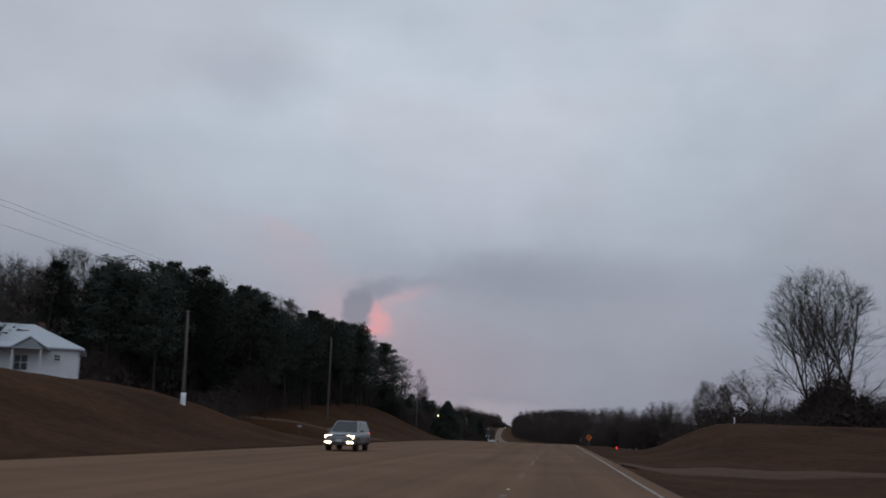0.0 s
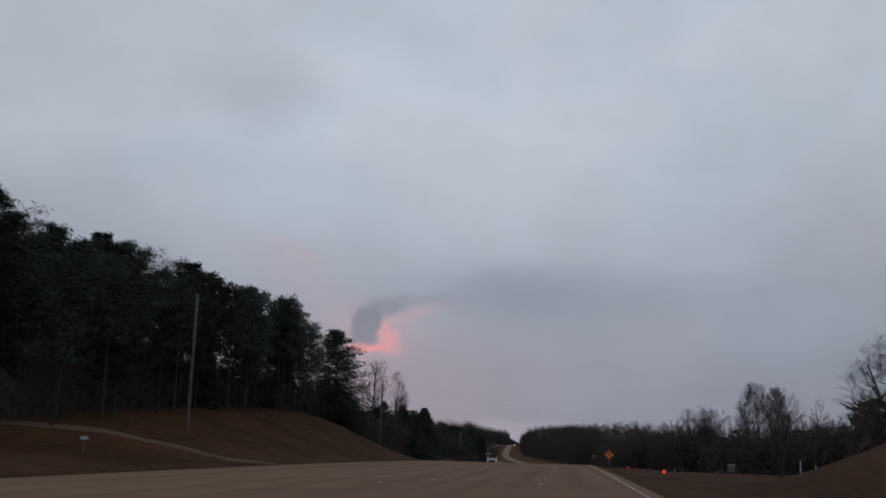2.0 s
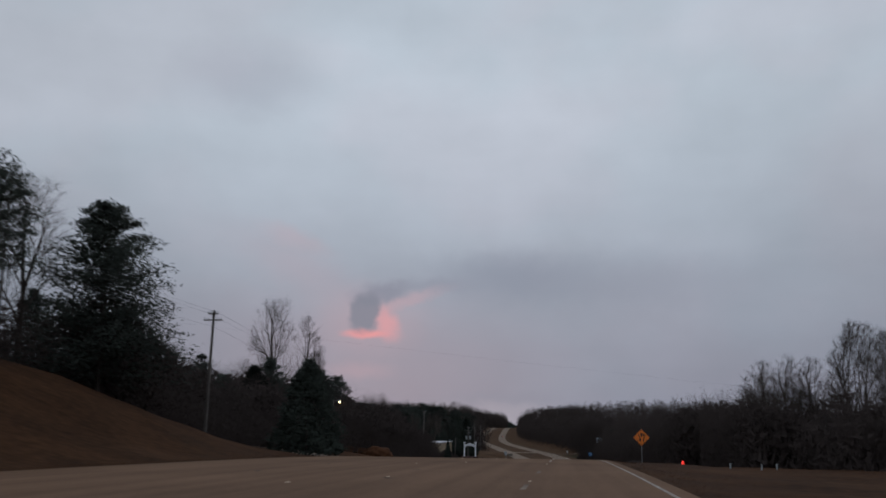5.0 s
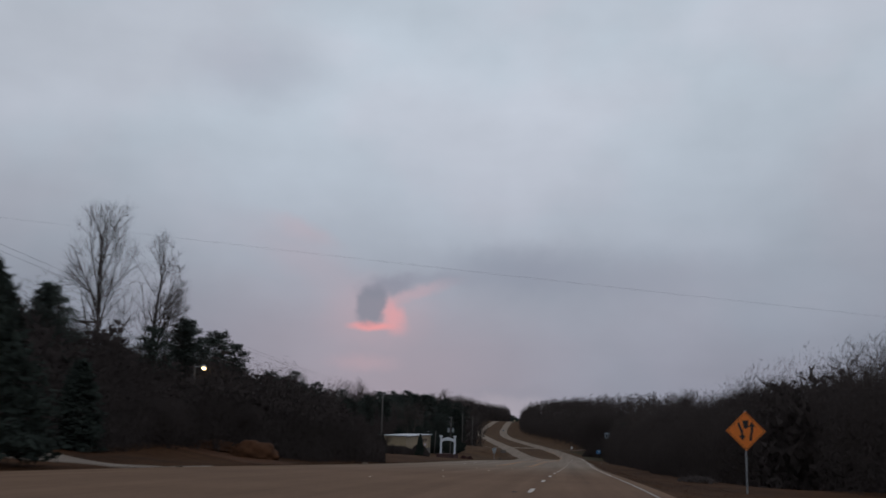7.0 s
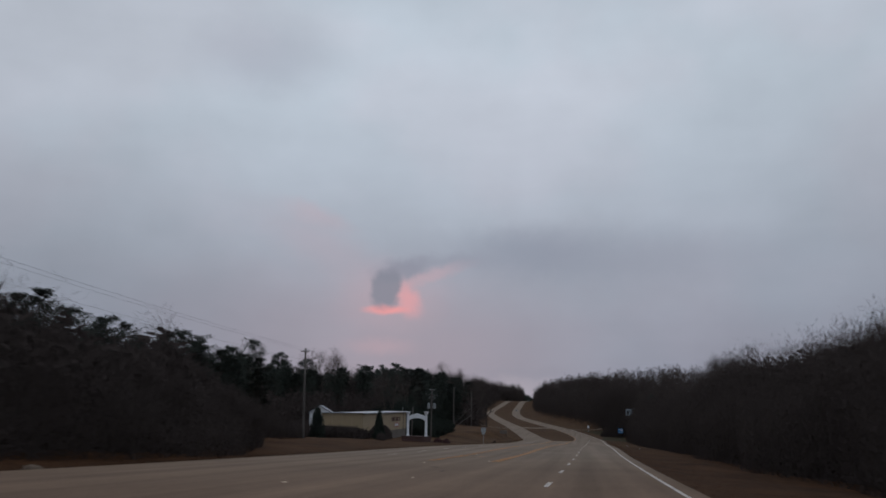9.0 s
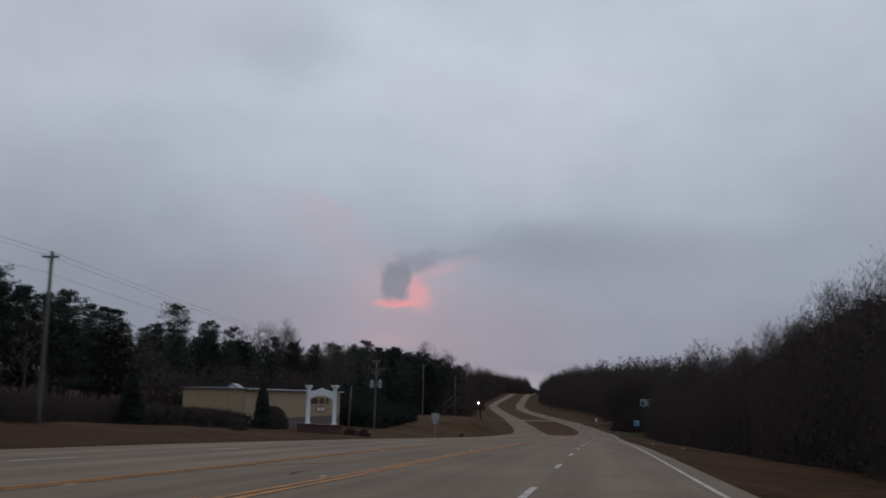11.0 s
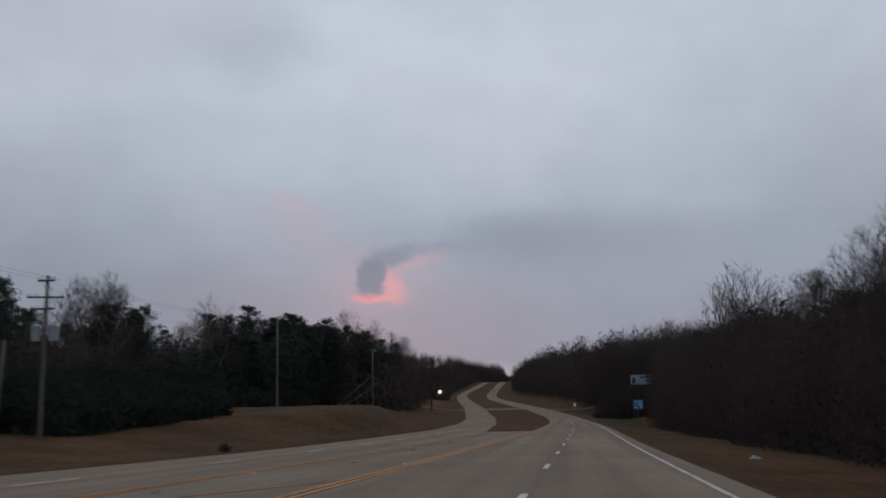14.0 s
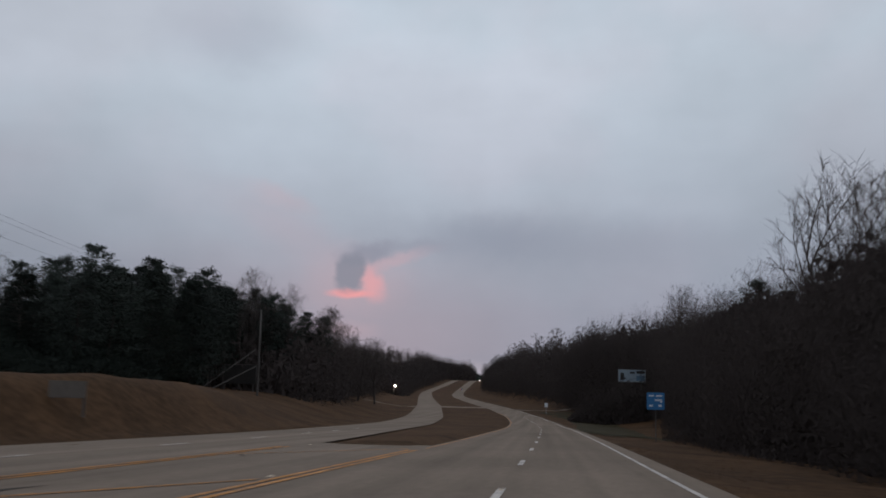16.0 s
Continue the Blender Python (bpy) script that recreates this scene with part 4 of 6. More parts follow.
thicket("brush_left_far", "dark undergrowth along the far carriageway", 9, 90000, band(lambda y: left_edge(y) - 4 * smooth((y - 690) / 60) - 6 * smooth((y - 1030) / 60), 13, 9, 640, 1850, -1), lambda x, y: 12.5 + 0 * x, size=2.0, rough=0.45, twigs=0.35)
thicket("brush_left_bend", "dark undergrowth close beside the far bend", 23, 60000, band(left_edge, 6, 12, 1010, 1800, -1), lambda x, y: np.minimum(12.0, 4.0 + 1.0 * np.maximum(0, left_edge(y) - 6 - x)), size=2.0, rough=0.45, twigs=0.35)
thicket("brush_right_far", "dark undergrowth along the far bends", 10, 90000, band(near_right, 15, 9, 780, 1800), lambda x, y: 13.5 + 0 * x, size=2.0, rough=0.45, twigs=0.35)


def foot_area(rng, n):
    y = rng.uniform(112, 178, n)
    return 0.33 * (y - 70) + 2.5 + rng.uniform(0, 34, n), y, np.full(n, 5.0)


thicket("brush_tree_foot", "dark undergrowth round the foot of the large tree", 12, 95000, foot_area, lambda x, y: 5.8 + 0 * x, size=1.1)
thicket("brush_big_tree", "vine-hung undergrowth round the large tree", 19, 45000, field(24, 42, 113, 124), lambda x, y: 3.2 + 6.5 * np.exp(-((x - 33) / 3.6) ** 2), size=0.9, rough=0.45)
thicket("brush_gate", "dark undergrowth behind the gate posts", 18, 45000, field(28, 47, 216, 262), lambda x, y: 6.5 + 0 * x, size=1.1)
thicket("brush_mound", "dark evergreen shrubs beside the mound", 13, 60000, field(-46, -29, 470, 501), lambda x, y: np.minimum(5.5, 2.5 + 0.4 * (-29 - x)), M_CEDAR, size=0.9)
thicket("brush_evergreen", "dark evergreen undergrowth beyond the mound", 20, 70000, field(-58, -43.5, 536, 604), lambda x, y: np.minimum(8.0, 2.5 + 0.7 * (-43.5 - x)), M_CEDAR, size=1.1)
thicket("brush_billboard", "dark leafless brush in front of the billboard", 21, 40000, field(10.5, 40, 674, 685.5), lambda x, y: np.interp(x, [10.5, 13, 16, 21], [1.2, 4.0, 6.8, 8.3]), size=0.9, rough=0.45)
thicket("brush_crest", "dark undergrowth along the far crest", 14, 30000, field(-170, -89.5, 1740, 1850), lambda x, y: 23.0 + 0 * x, size=3.0)
woods("wood_crest", "far dark wood beyond the crest of the road", RW, 160, lambda rnd: (rnd.uniform(-170, -91), rnd.uniform(1740, 1850)), 24, 29, 0.6, blades=34)
thicket("brush_far_end", "far dark wood closing the view beyond the crest", 22, 24000, field(-140, -84, 2060, 2090), lambda x, y: np.interp(x, [-140, -115, -107, -97, -86], [27, 25, 18.5, 11.5, 7]), M_NEEDLES, size=3.0, rough=0.3)
thicket("brush_building", "low dark bushes along the front of the warehouse", 15, 26000, field(-38, -33, 404, 422), lambda x, y: 1.9 + 0 * x, size=0.6)
thicket("verge_grass", "tufts of dead brown grass along the road's edge", 16, 45000, band(near_right, -0.8, 2.6, -4, 520), lambda x, y: 0.11 + 0 * x, M_GRASS, size=0.3, rough=0.6, twigs=1.0)
thicket("verge_grass", "tufts of dead brown grass along the far edge of the road", 17, 40000, band(left_edge, -0.8, 2.5, 20, 560, -1), lambda x, y: 0.15 + 0 * x, M_GRASS, size=0.4, rough=0.6, twigs=1.0)


# ---- things: helpers ----
def part(name, shape, mat, parent=None, label="", smooth_shade=False):
    """Links a Shape or a bmesh as one mesh object, under a thing or a part."""
    if isinstance(shape, Shape):
        me = shape.mesh(name, mat, smooth_shade)
    else:
        me = bpy.data.meshes.new(name)
        shape.to_mesh(me)
        shape.free()
        me.materials.append(mat)
        if smooth_shade:
            me.polygons.foreach_set("use_smooth", [True] * len(me.polygons))
    ob = new(name, me)
    if parent is not None:
        ob.parent = parent
    if label:
        ob["label"] = label
    return ob


def box(cx, cy, cz, sx, sy, sz, bevel=0.0, rz=0.0, rx=0.0, ry=0.0):
    bm = bmesh.new()
    bmesh.ops.create_cube(bm, size=1.0)
    bmesh.ops.scale(bm, vec=(sx, sy, sz), verts=bm.verts)
    if bevel:
        bmesh.ops.bevel(bm, geom=bm.edges[:], offset=bevel, segments=2, affect="EDGES", profile=0.6)
    bmesh.ops.transform(bm, matrix=pose(cx, cy, cz, rx, ry, rz), verts=bm.verts)
    return bm


def join(*bms):
    first = bms[0]
    for b in bms[1:]:
        me = bpy.data.meshes.new("join")
        b.to_mesh(me)
        b.free()
        first.from_mesh(me)
        bpy.data.meshes.remove(me)
    return first


def rod(a, b, r0, r1=None, sides=10):
    s = Shape()
    a, b = Vector(a), Vector(b)
    s.tube([a, a.lerp(b, 0.5), b], [r0, (r0 + (r0 if r1 is None else r1)) / 2, r0 if r1 is None else r1], sides)
    return s


def turned(profile, sides=16):
    """A lathe shape about z from (radius, height) pairs."""
    s = Shape()
    for r, z in profile:
        for k in range(sides):
            a = 2 * math.pi * k / sides
            s.v.append((r * math.cos(a), r * math.sin(a), z))
    for i in range(len(profile) - 1):
        for k in range(sides):
            a, b = i * sides + k, i * sides + (k + 1) % sides
            s.f.append((a, b, b + sides, a + sides))
    s.f.append(tuple(range(sides - 1, -1, -1)))
    s.f.append(tuple((len(profile) - 1) * sides + k for k in range(sides)))
    return s


def prism(outline, depth):
    """An outline of (x, z) pairs, made depth thick along y."""
    bm = bmesh.new()
    front = [bm.verts.new((x, -depth / 2, z)) for x, z in outline]
    back = [bm.verts.new((x, depth / 2, z)) for x, z in outline]
    bm.faces.new(front)
    bm.faces.new(back[::-1])
    n = len(outline)
    for i in range(n):
        bm.faces.new((front[i], back[i], back[(i + 1) % n], front[(i + 1) % n]))
    bmesh.ops.recalc_face_normals(bm, faces=bm.faces[:])
    return bm


def thing(name, x, y, z=None, rz=0.0, label="", category="", group=""):
    root = new(name)
    root.matrix_world = pose(x, y, float(ground_z(x, y)) if z is None else z, 0, 0, rz)
    return tagged(root, label, category, group)


# ---- poles and wires ----
def utility_pole(x, y, height, lean=(0, 0), arms=(), tanks=False, label="", sleeve=False):
    root = thing("utility_pole", x, y, None, 0, label or "weathered grey wooden utility pole on the verge", "utility pole", "power line poles")
    top = Vector((lean[0], lean[1], height))
    part("pole", rod((0, 0, -0.4), top, 0.17, 0.11, 12), M_WOOD_POLE, root, smooth_shade=True)
    if sleeve:
        part("sleeve", rod((0, 0, -0.2), top * 0.12, 0.24, 0.22, 12), M_WHITE_PAINT, root, "pale base sleeve", True)
    for drop, half, tilt in arms:
        c = top * ((height - drop) / height)
        part("crossarm", box(c.x, c.y - 0.14, c.z, 2 * half, 0.1, 0.12, 0.01, 0, 0, tilt), M_WOOD_POLE, root)
        for s in (-0.92, -0.45, 0.45, 0.92):
            ins = turned([(0.03, 0), (0.035, 0.05), (0.06, 0.07), (0.03, 0.1), (0.055, 0.13), (0.02, 0.19)], 8)
            ob = part("insulator", ins, M_GREY_TANK, root)
            ob.location = (c.x + s * half, c.y - 0.14, c.z + 0.06 - s * half * math.tan(radians(tilt)))
        for s in (-1, 1):
            part("brace", rod((c.x, c.y - 0.1, c.z - 0.6), (c.x + s * half * 0.5, c.y - 0.1, c.z - 0.04), 0.015, None, 5), M_STEEL, root)
    if tanks:
        for s in (-0.62, 0.62):
            can = turned([(0.02, 0), (0.27, 0.02), (0.29, 0.08), (0.29, 0.95), (0.31, 0.98), (0.31, 1.02), (0.22, 1.1), (0.02, 1.12)], 18)
            ob = part("transformer", can, M_GREY_TANK, root, "grey transformer can", True)
            ob.location = (top.x * 0.6 + s, top.y * 0.6, height - 4.3)
            for b in (-0.1, 0.1):
                bush = part("bushing", turned([(0.03, 0), (0.05, 0.06), (0.025, 0.1), (0.045, 0.15), (0.015, 0.25)], 8), M_GREY_TANK, ob)
                bush.location = (b, 0, 1.08)
        part("bracket", box(top.x * 0.6, top.y * 0.6, height - 3.8, 1.0, 0.08, 0.1), M_STEEL, root)
    return root


def wire(a, b, sag, label="thin dark overhead cable between poles", thick=0.008):
    s = Shape()
    a, b = Vector(a), Vector(b)
    n = 16
    pts = [a.lerp(b, i / n) - Vector((0, 0, 4 * sag * (i / n) * (1 - i / n))) for i in range(n + 1)]
    s.tube(pts, [thick] * (n + 1), 4)
    return tagged(part("overhead_wire", s, M_WIRE), label, "cable", "overhead cables")


def g(x, y):
    return float(ground_z(x, y))


def build_power_line():
    utility_pole(-33.5, -22, 11.0, arms=((0.4, 1.1, 0),))
    utility_pole(-32.6, 83, 8.6, (-0.7, 1.2), label="short leaning utility pole with a pale base sleeve", sleeve=True)
    utility_pole(-32.7, 140, 12.3)
    utility_pole(-31.5, 227, 11.6, (0.25, 0), arms=((0.35, 0.5, 0), (0.95, 0.9, 0)))
    utility_pole(-32.6, 380.5, 11.4, arms=((0.4, 0.6, 0),), label="dark weathered utility pole standing among roadside brush")
    utility_pole(-29.7, 467, 10.6, (0.15, 0), arms=((0.35, 0.6, 0), (1.45, 1.3, 2), (2.2, 0.7, 0)), tanks=True, label="wooden utility pole with two grey transformers and crossarms")
    utility_pole(-32.7, 527, 11.2)
    utility_pole(-36.9, 607, 12.6)
    utility_pole(-34.4, 469.5, 6.3, (0.25, 0.3), label="short thin service pole beside the building")
    tops = [(-33.5, -22, 10.8), (-32.6, 83, 12.0), (-32.7, 140, 12.1), (-31.3, 227, 11.4), (-32.6, 380.5, 11.2), (-29.6, 467, 10.4), (-32.7, 527, 11.0), (-36.9, 607, 12.4)]
    for (xa, ya, ha), (xb, yb, hb) in zip(tops, tops[1:]):
        for off, drop in ((-0.5, 0.0), (0.5, 0.0), (0.0, 1.3)):
            za = g(xa, ya) + ha - drop
            zb = g(xb, yb) + hb - drop
            wire((xa + off, ya, za), (xb + off, yb, zb), 0.006 * abs(yb - ya) + 0.2)
    # the cable over the road, from a pole among the trees to one in the wood
    utility_pole(-60, 254.0, 15.2 - g(-60, 254.0) + 0.3, label="tall utility pole standing among the trees")
    utility_pole(50, 252.1, 3.0 - g(50, 252.1) + 0.3, label="utility pole at the edge of the wood")
    wire((-60, 254.0, 15.2), (50, 252.1, 3.0), 0.3, thick=0.004)
    # timber props beside the last pole
    for (xa, ya, za), (xb, yb, zb) in (((-43.0, 600, 0.0), (-37.2, 606, 6.6)), ((-41.0, 599, 0.0), (-37.0, 606, 4.2))):
        tagged(part("pole_prop", rod((xa, ya, g(xa, ya) + za), (xb, yb, g(-37, 606) + zb), 0.09, 0.07, 8), M_WOOD_POLE), "pale timber prop leaning against a utility pole", "pole prop", "props of the pole")


def yard_light(x, y, z_lamp, facing, label, lamp=None):
    root = thing("yard_light", x, y, None, 0, label, "street lamp")
    h = z_lamp - g(x, y)
    part("pole", rod((0, 0, -0.3), (0, 0, h + 0.3), 0.12, 0.08, 10), M_WOOD_POLE, root, smooth_shade=True)
    part("arm", rod((0, 0, h), (0.9 * facing, 0, h + 0.12), 0.03, None, 6), M_STEEL, root)
    hood = part("hood", turned([(0.05, 0.28), (0.16, 0.2), (0.26, 0.05), (0.27, 0.0), (0.24, 0.0)], 14), M_STEEL, root)
    hood.location = (0.95 * facing, 0, h - 0.02)
    bulb = part("lamp", turned([(0.02, -0.26), (0.12, -0.24), (0.19, -0.12), (0.2, 0.0), (0.1, 0.04)], 14), lamp or M_LAMP, root, "glowing white lamp", True)
    bulb.location = (0.95 * facing, 0, h - 0.02)


# ---- signs ----
def bars(parent, mat, rows, y):
    """Unreadable writing as plain bars: rows of (x, z, width, height)."""
    for x, z, w, h in rows:
        part("lettering_bar", box(x, y, z, w, 0.006, h), mat, parent)


def warning_sign():
    x, y, zc = 9.8, 244.2, 0.12
    root = thing("warning_sign", x, y, None, 3, "orange diamond road sign with two black arrows on a post", "road sign")
    h = zc - g(x, y)
    part("post", box(0, 0.05, (h + 0.9) / 2 - 0.2, 0.06, 0.06, h + 0.9 + 0.4, 0.006), M_STEEL, root)
    plate = part("panel", box(0, 0, 0, 1.22, 0.012, 1.22, 0.004), M_ORANGE, root)
    plate.matrix_local = pose(0, 0, h, 0, 45, 0)
    inner = Shape()
    r, w = 0.80, 0.022
    pts = [(0, r), (r, 0), (0, -r), (-r, 0)]
    for (x0, z0), (x1, z1) in zip(pts, pts[1:] + pts[:1]):
        b = len(inner.v)
        k = 1 - w / r
        inner.v += [(x0, -0.010, z0 + h), (x1, -0.010, z1 + h), (x1 * k, -0.010, z1 * k + h), (x0 * k, -0.010, z0 * k + h)]
        inner.f.append((b, b + 1, b + 2, b + 3))
    part("border", inner, M_BLACK_PAINT, root)

    def arrow(points, head):
        s = Shape()
        for i in range(len(points) - 1):
            b = len(s.v)
            for px, pz in (points[i], points[i + 1]):
                s.v += [(px - 0.055, -0.012, pz + h), (px + 0.055, -0.012, pz + h)]
            s.f.append((b, b + 1, b + 3, b + 2))
        b = len(s.v)
        s.v += [(head[0] - 0.15, -0.012, head[1] + h), (head[0] + 0.15, -0.012, head[1] + h), (head[0], -0.012, head[2] + h)]
        s.f.append((b, b + 1, b + 2))
        return s

    part("arrow", arrow([(-0.30, 0.36), (-0.28, 0.22), (-0.17, 0.0), (-0.16, -0.2)], (-0.16, -0.2, -0.42)), M_BLACK_PAINT, root, "black arrow pointing down")
    part("arrow", arrow([(0.20, -0.42), (0.21, -0.2), (0.27, 0.0), (0.27, 0.2)], (0.27, 0.18, 0.42)), M_BLACK_PAINT, root, "black arrow pointing up")
    part("median_symbol", prism([(-0.13, h + 0.46), (0.13, h + 0.46), (0.10, h + 0.14), (0.0, h + 0.10), (-0.10, h + 0.14)], 0.006), M_BLACK_PAINT, root).location = (0, -0.011, 0)


def blue_sign():
    x, y, zc = 13.6, 548.0, -8.7
    root = thing("service_sign", x, y, None, 2, "blue road sign with white lettering on a single post", "road sign")
    h = zc - g(x, y)
    part("post", box(0, 0.05, h / 2, 0.08, 0.06, h + 0.9, 0.006), M_WOOD_POLE, root)
    part("panel", box(0, 0, h, 1.4, 0.012, 1.35, 0.004), M_BLUE, root)
    bars(root, M_SIGN_WHITE, [(-0.33, h + 0.42, 0.42, 0.12), (0.28, h + 0.42, 0.5, 0.12), (0.22, h + 0.08, 0.55, 0.14), (0.42, h - 0.06, 0.2, 0.1), (-0.36, h - 0.36, 0.3, 0.14), (0.35, h - 0.36, 0.26, 0.16)], -0.010)


def billboard():
    x, y, zc = 24.5, 688.0, -4.15
    root = thing("billboard", x, y, None, 6, "pale blue and white billboard among the trees", "billboard")
    h = zc - g(x, y)
    part("panel", box(0, 0, h, 5.9, 0.16, 2.5, 0.02), M_BLUE_PALE, root)
    part("frame", join(box(0, 0.0, h + 1.31, 6.1, 0.22, 0.10), box(0, 0.0, h - 1.31, 6.1, 0.22, 0.10), box(-3.02, 0, h, 0.10, 0.22, 2.6), box(3.02, 0, h, 0.10, 0.22, 2.6)), M_STEEL, root)
    part("catwalk", box(0, -0.5, h - 1.42, 5.9, 0.8, 0.06), M_STEEL, root)
    for sx in (-2.1, 0, 2.1):
        part("post", box(sx, 0.25, h / 2 - 0.4, 0.22, 0.22, h + 1.8, 0.02), M_WOOD_POLE, root)
    part("printed_panel", box(1.9, -0.085, h - 0.55, 1.9, 0.006, 1.1), M_BLUE_DEEP, root, "blue printed area")
    part("printed_panel", box(-2.2, -0.086, h - 0.2, 0.8, 0.006, 1.6), M_DARK, root, "dark printed shape")
    part("printed_panel", box(1.9, -0.086, h + 0.75, 1.8, 0.006, 0.6), M_DARK, root, "dark printed corner")
    bars(root, M_DARK, [(0.1, h + 0.65, 1.1, 0.4)], -0.088)


def sign_back():
    root = thing("road_sign", -15.2, 436, None, 0, "grey back of a road sign with a smaller plate below", "road sign")
    part("post", box(0, 0, 1.4, 0.06, 0.05, 3.2, 0.005), M_STEEL, root)
    part("panel", box(0, 0.04, 2.55, 0.88, 0.012, 0.76, 0.004), M_GREY_TANK, root)
    part("plate", box(0, 0.04, 1.93, 0.56, 0.012, 0.44, 0.004), M_GREY_TANK, root)


def small_white_sign():
    root = thing("white_sign", 5.6, 744, None, 0, "small white roadside sign on a short post", "road sign")
    part("post", box(0, 0.03, 1.2, 0.1, 0.06, 3.0, 0.005), M_STEEL, root)
    part("panel", box(0, 0, 2.5, 0.9, 0.03, 1.2, 0.006), M_WHITE_PAINT, root)


def low_board(x, y, rz, label):
    root = thing("notice_board", x, y, None, rz, label, "sign")
    part("panel", box(0, 0, 1.05, 1.8, 0.08, 0.8, 0.01), M_BLOCK, root)
    for sx in (-0.8, 0.8):
        part("post", box(sx, 0.09, 0.6, 0.1, 0.1, 1.7, 0.01), M_WOOD_POLE, root)


def dark_board():
    root = thing("sign_back", -50.6, 640, None, -14, "dark back of a large sign board among trees", "billboard")
    part("panel", box(0, 0, 2.9, 7.4, 0.2, 3.4, 0.02), M_DARK, root)
    part("cap", box(0, 0, 4.66, 7.6, 0.26, 0.1), M_WOOD_POLE, root)
    for sx in (-3.0, 0.0, 3.0):
        part("post", box(sx, 0.22, 1.8, 0.2, 0.2, 4.6, 0.02), M_WOOD_POLE, root)


# ---- buildings ----
def window(parent, x, y, z, w, h, face):
    """A window with frame, sill and pane; face: '-y' or '+x'."""
    rz = 0 if face == "-y" else 90
    win = new("window")
    win.parent = parent
    win.matrix_local = pose(x, y, z, 0, 0, rz)
    part("frame", join(box(0, -0.03, h / 2, w + 0.16, 0.08, 0.08), box(0, -0.03, -h / 2, w + 0.16, 0.08, 0.08), box(-w / 2, -0.03, 0, 0.08, 0.08, h), box(w / 2, -0.03, 0, 0.08, 0.08, h), box(0, -0.025, 0, 0.05, 0.05, h), box(0, -0.025, 0, w, 0.05, 0.05)), M_WHITE_PAINT, win)
    part("pane", box(0, -0.012, 0, w, 0.012, h), M_SHADE_GLASS, win)
    part("sill", box(0, -0.08, -h / 2 - 0.06, w + 0.24, 0.16, 0.05), M_WHITE_PAINT, win)


def hip_roof(parent, sx, sy, z, rise, over, mat):
    s = Shape()
    hx, hy = sx / 2 + over, sy / 2 + over
    ridge = hx - hy
    top = [(-ridge, 0, z + rise), (ridge, 0, z + rise)]
    eave = [(-hx, -hy, z), (hx, -hy, z), (hx, hy, z), (-hx, hy, z)]
    low = [(a, b, c - 0.16) for a, b, c in eave]
    s.v = eave + top + low
    s.f = [(0, 1, 5, 4), (1, 2, 5), (2, 3, 4, 5), (3, 0, 4), (0, 6, 7, 1), (1, 7, 8, 2), (2, 8, 9, 3), (3, 9, 6, 0), (6, 9, 8, 7)]
    return part("roof", s, mat, parent)


def white_house():
    root = thing("house", -54.4, 89.2, 4.75, 26, "white single-storey house with a pale hipped roof", "house")
    sx, sy, hgt = 15.0, 9.0, 2.9
    for name, b in (("wall", box(0, -sy / 2, hgt / 2 - 0.5, sx, 0.2, hgt + 1.0)), ("wall", box(0, sy / 2, hgt / 2 - 0.5, sx, 0.2, hgt + 1.0)), ("wall", box(-sx / 2 + 0.1, 0, hgt / 2 - 0.5, 0.2, sy - 0.2, hgt + 1.0)), ("wall", box(sx / 2 - 0.1, 0, hgt / 2 - 0.5, 0.2, sy - 0.2, hgt + 1.0))):
        part(name, b, M_WHITE_PAINT, root)
    part("floor", box(0, 0, -0.2, sx - 0.4, sy - 0.4, 0.2), M_BLOCK, root)
    hip_roof(root, sx, sy, hgt + 0.02, 2.5, 0.55, M_ROOF_WHITE)
    # a long porch under its own lower roof, with a small gable over the steps
    py = -sy / 2
    part("porch_roof", prism([(py - 2.3, hgt - 0.32), (py - 2.3, hgt - 0.20), (py + 0.05, hgt + 0.34), (py + 0.05, hgt + 0.20)], 11.4), M_ROOF_WHITE, root).matrix_local = pose(-1.4, 0, 0, 0, 0, 90)
    part("porch_gable", prism([(-1.75, hgt - 0.28), (0, hgt + 0.85), (1.75, hgt - 0.28), (1.75, hgt - 0.42), (0, hgt + 0.71), (-1.75, hgt - 0.42)], 2.3), M_ROOF_PALE, root).location = (3.2, py - 1.3, 0)
    part("gable", prism([(-1.35, hgt - 0.25), (0, hgt + 0.62), (1.35, hgt - 0.25)], 0.1), M_GREY_TANK, root, "grey gable board").location = (3.2, py - 2.25, 0)
    for px in (-6.6, -3.8, -1.0, 1.75, 4.2):
        part("porch_post", box(px, py - 2.15, hgt / 2 - 0.34, 0.14, 0.14, hgt - 0.05, 0.01), M_WHITE_PAINT, root)
    part("porch_floor", box(-1.3, py - 1.15, -0.25, 11.4, 2.3, 0.3), M_BLOCK, root)
    part("door", box(-0.4, py - 0.12, 1.0, 0.95, 0.06, 2.05), M_DARK, root)
    window(root, 2.4, py - 0.1, 1.35, 1.25, 1.5, "-y")
    window(root, 5.6, py - 0.1, 1.95, 0.55, 0.6, "-y")
    window(root, -4.2, py - 0.1, 1.45, 1.3, 1.3, "-y")
    window(root, sx / 2, 1.0, 1.55, 1.0, 1.1, "+x")
    part("chimney", box(3.6, 0.6, hgt + 2.0, 0.6, 0.6, 1.6, 0.02), M_BRICK, root)


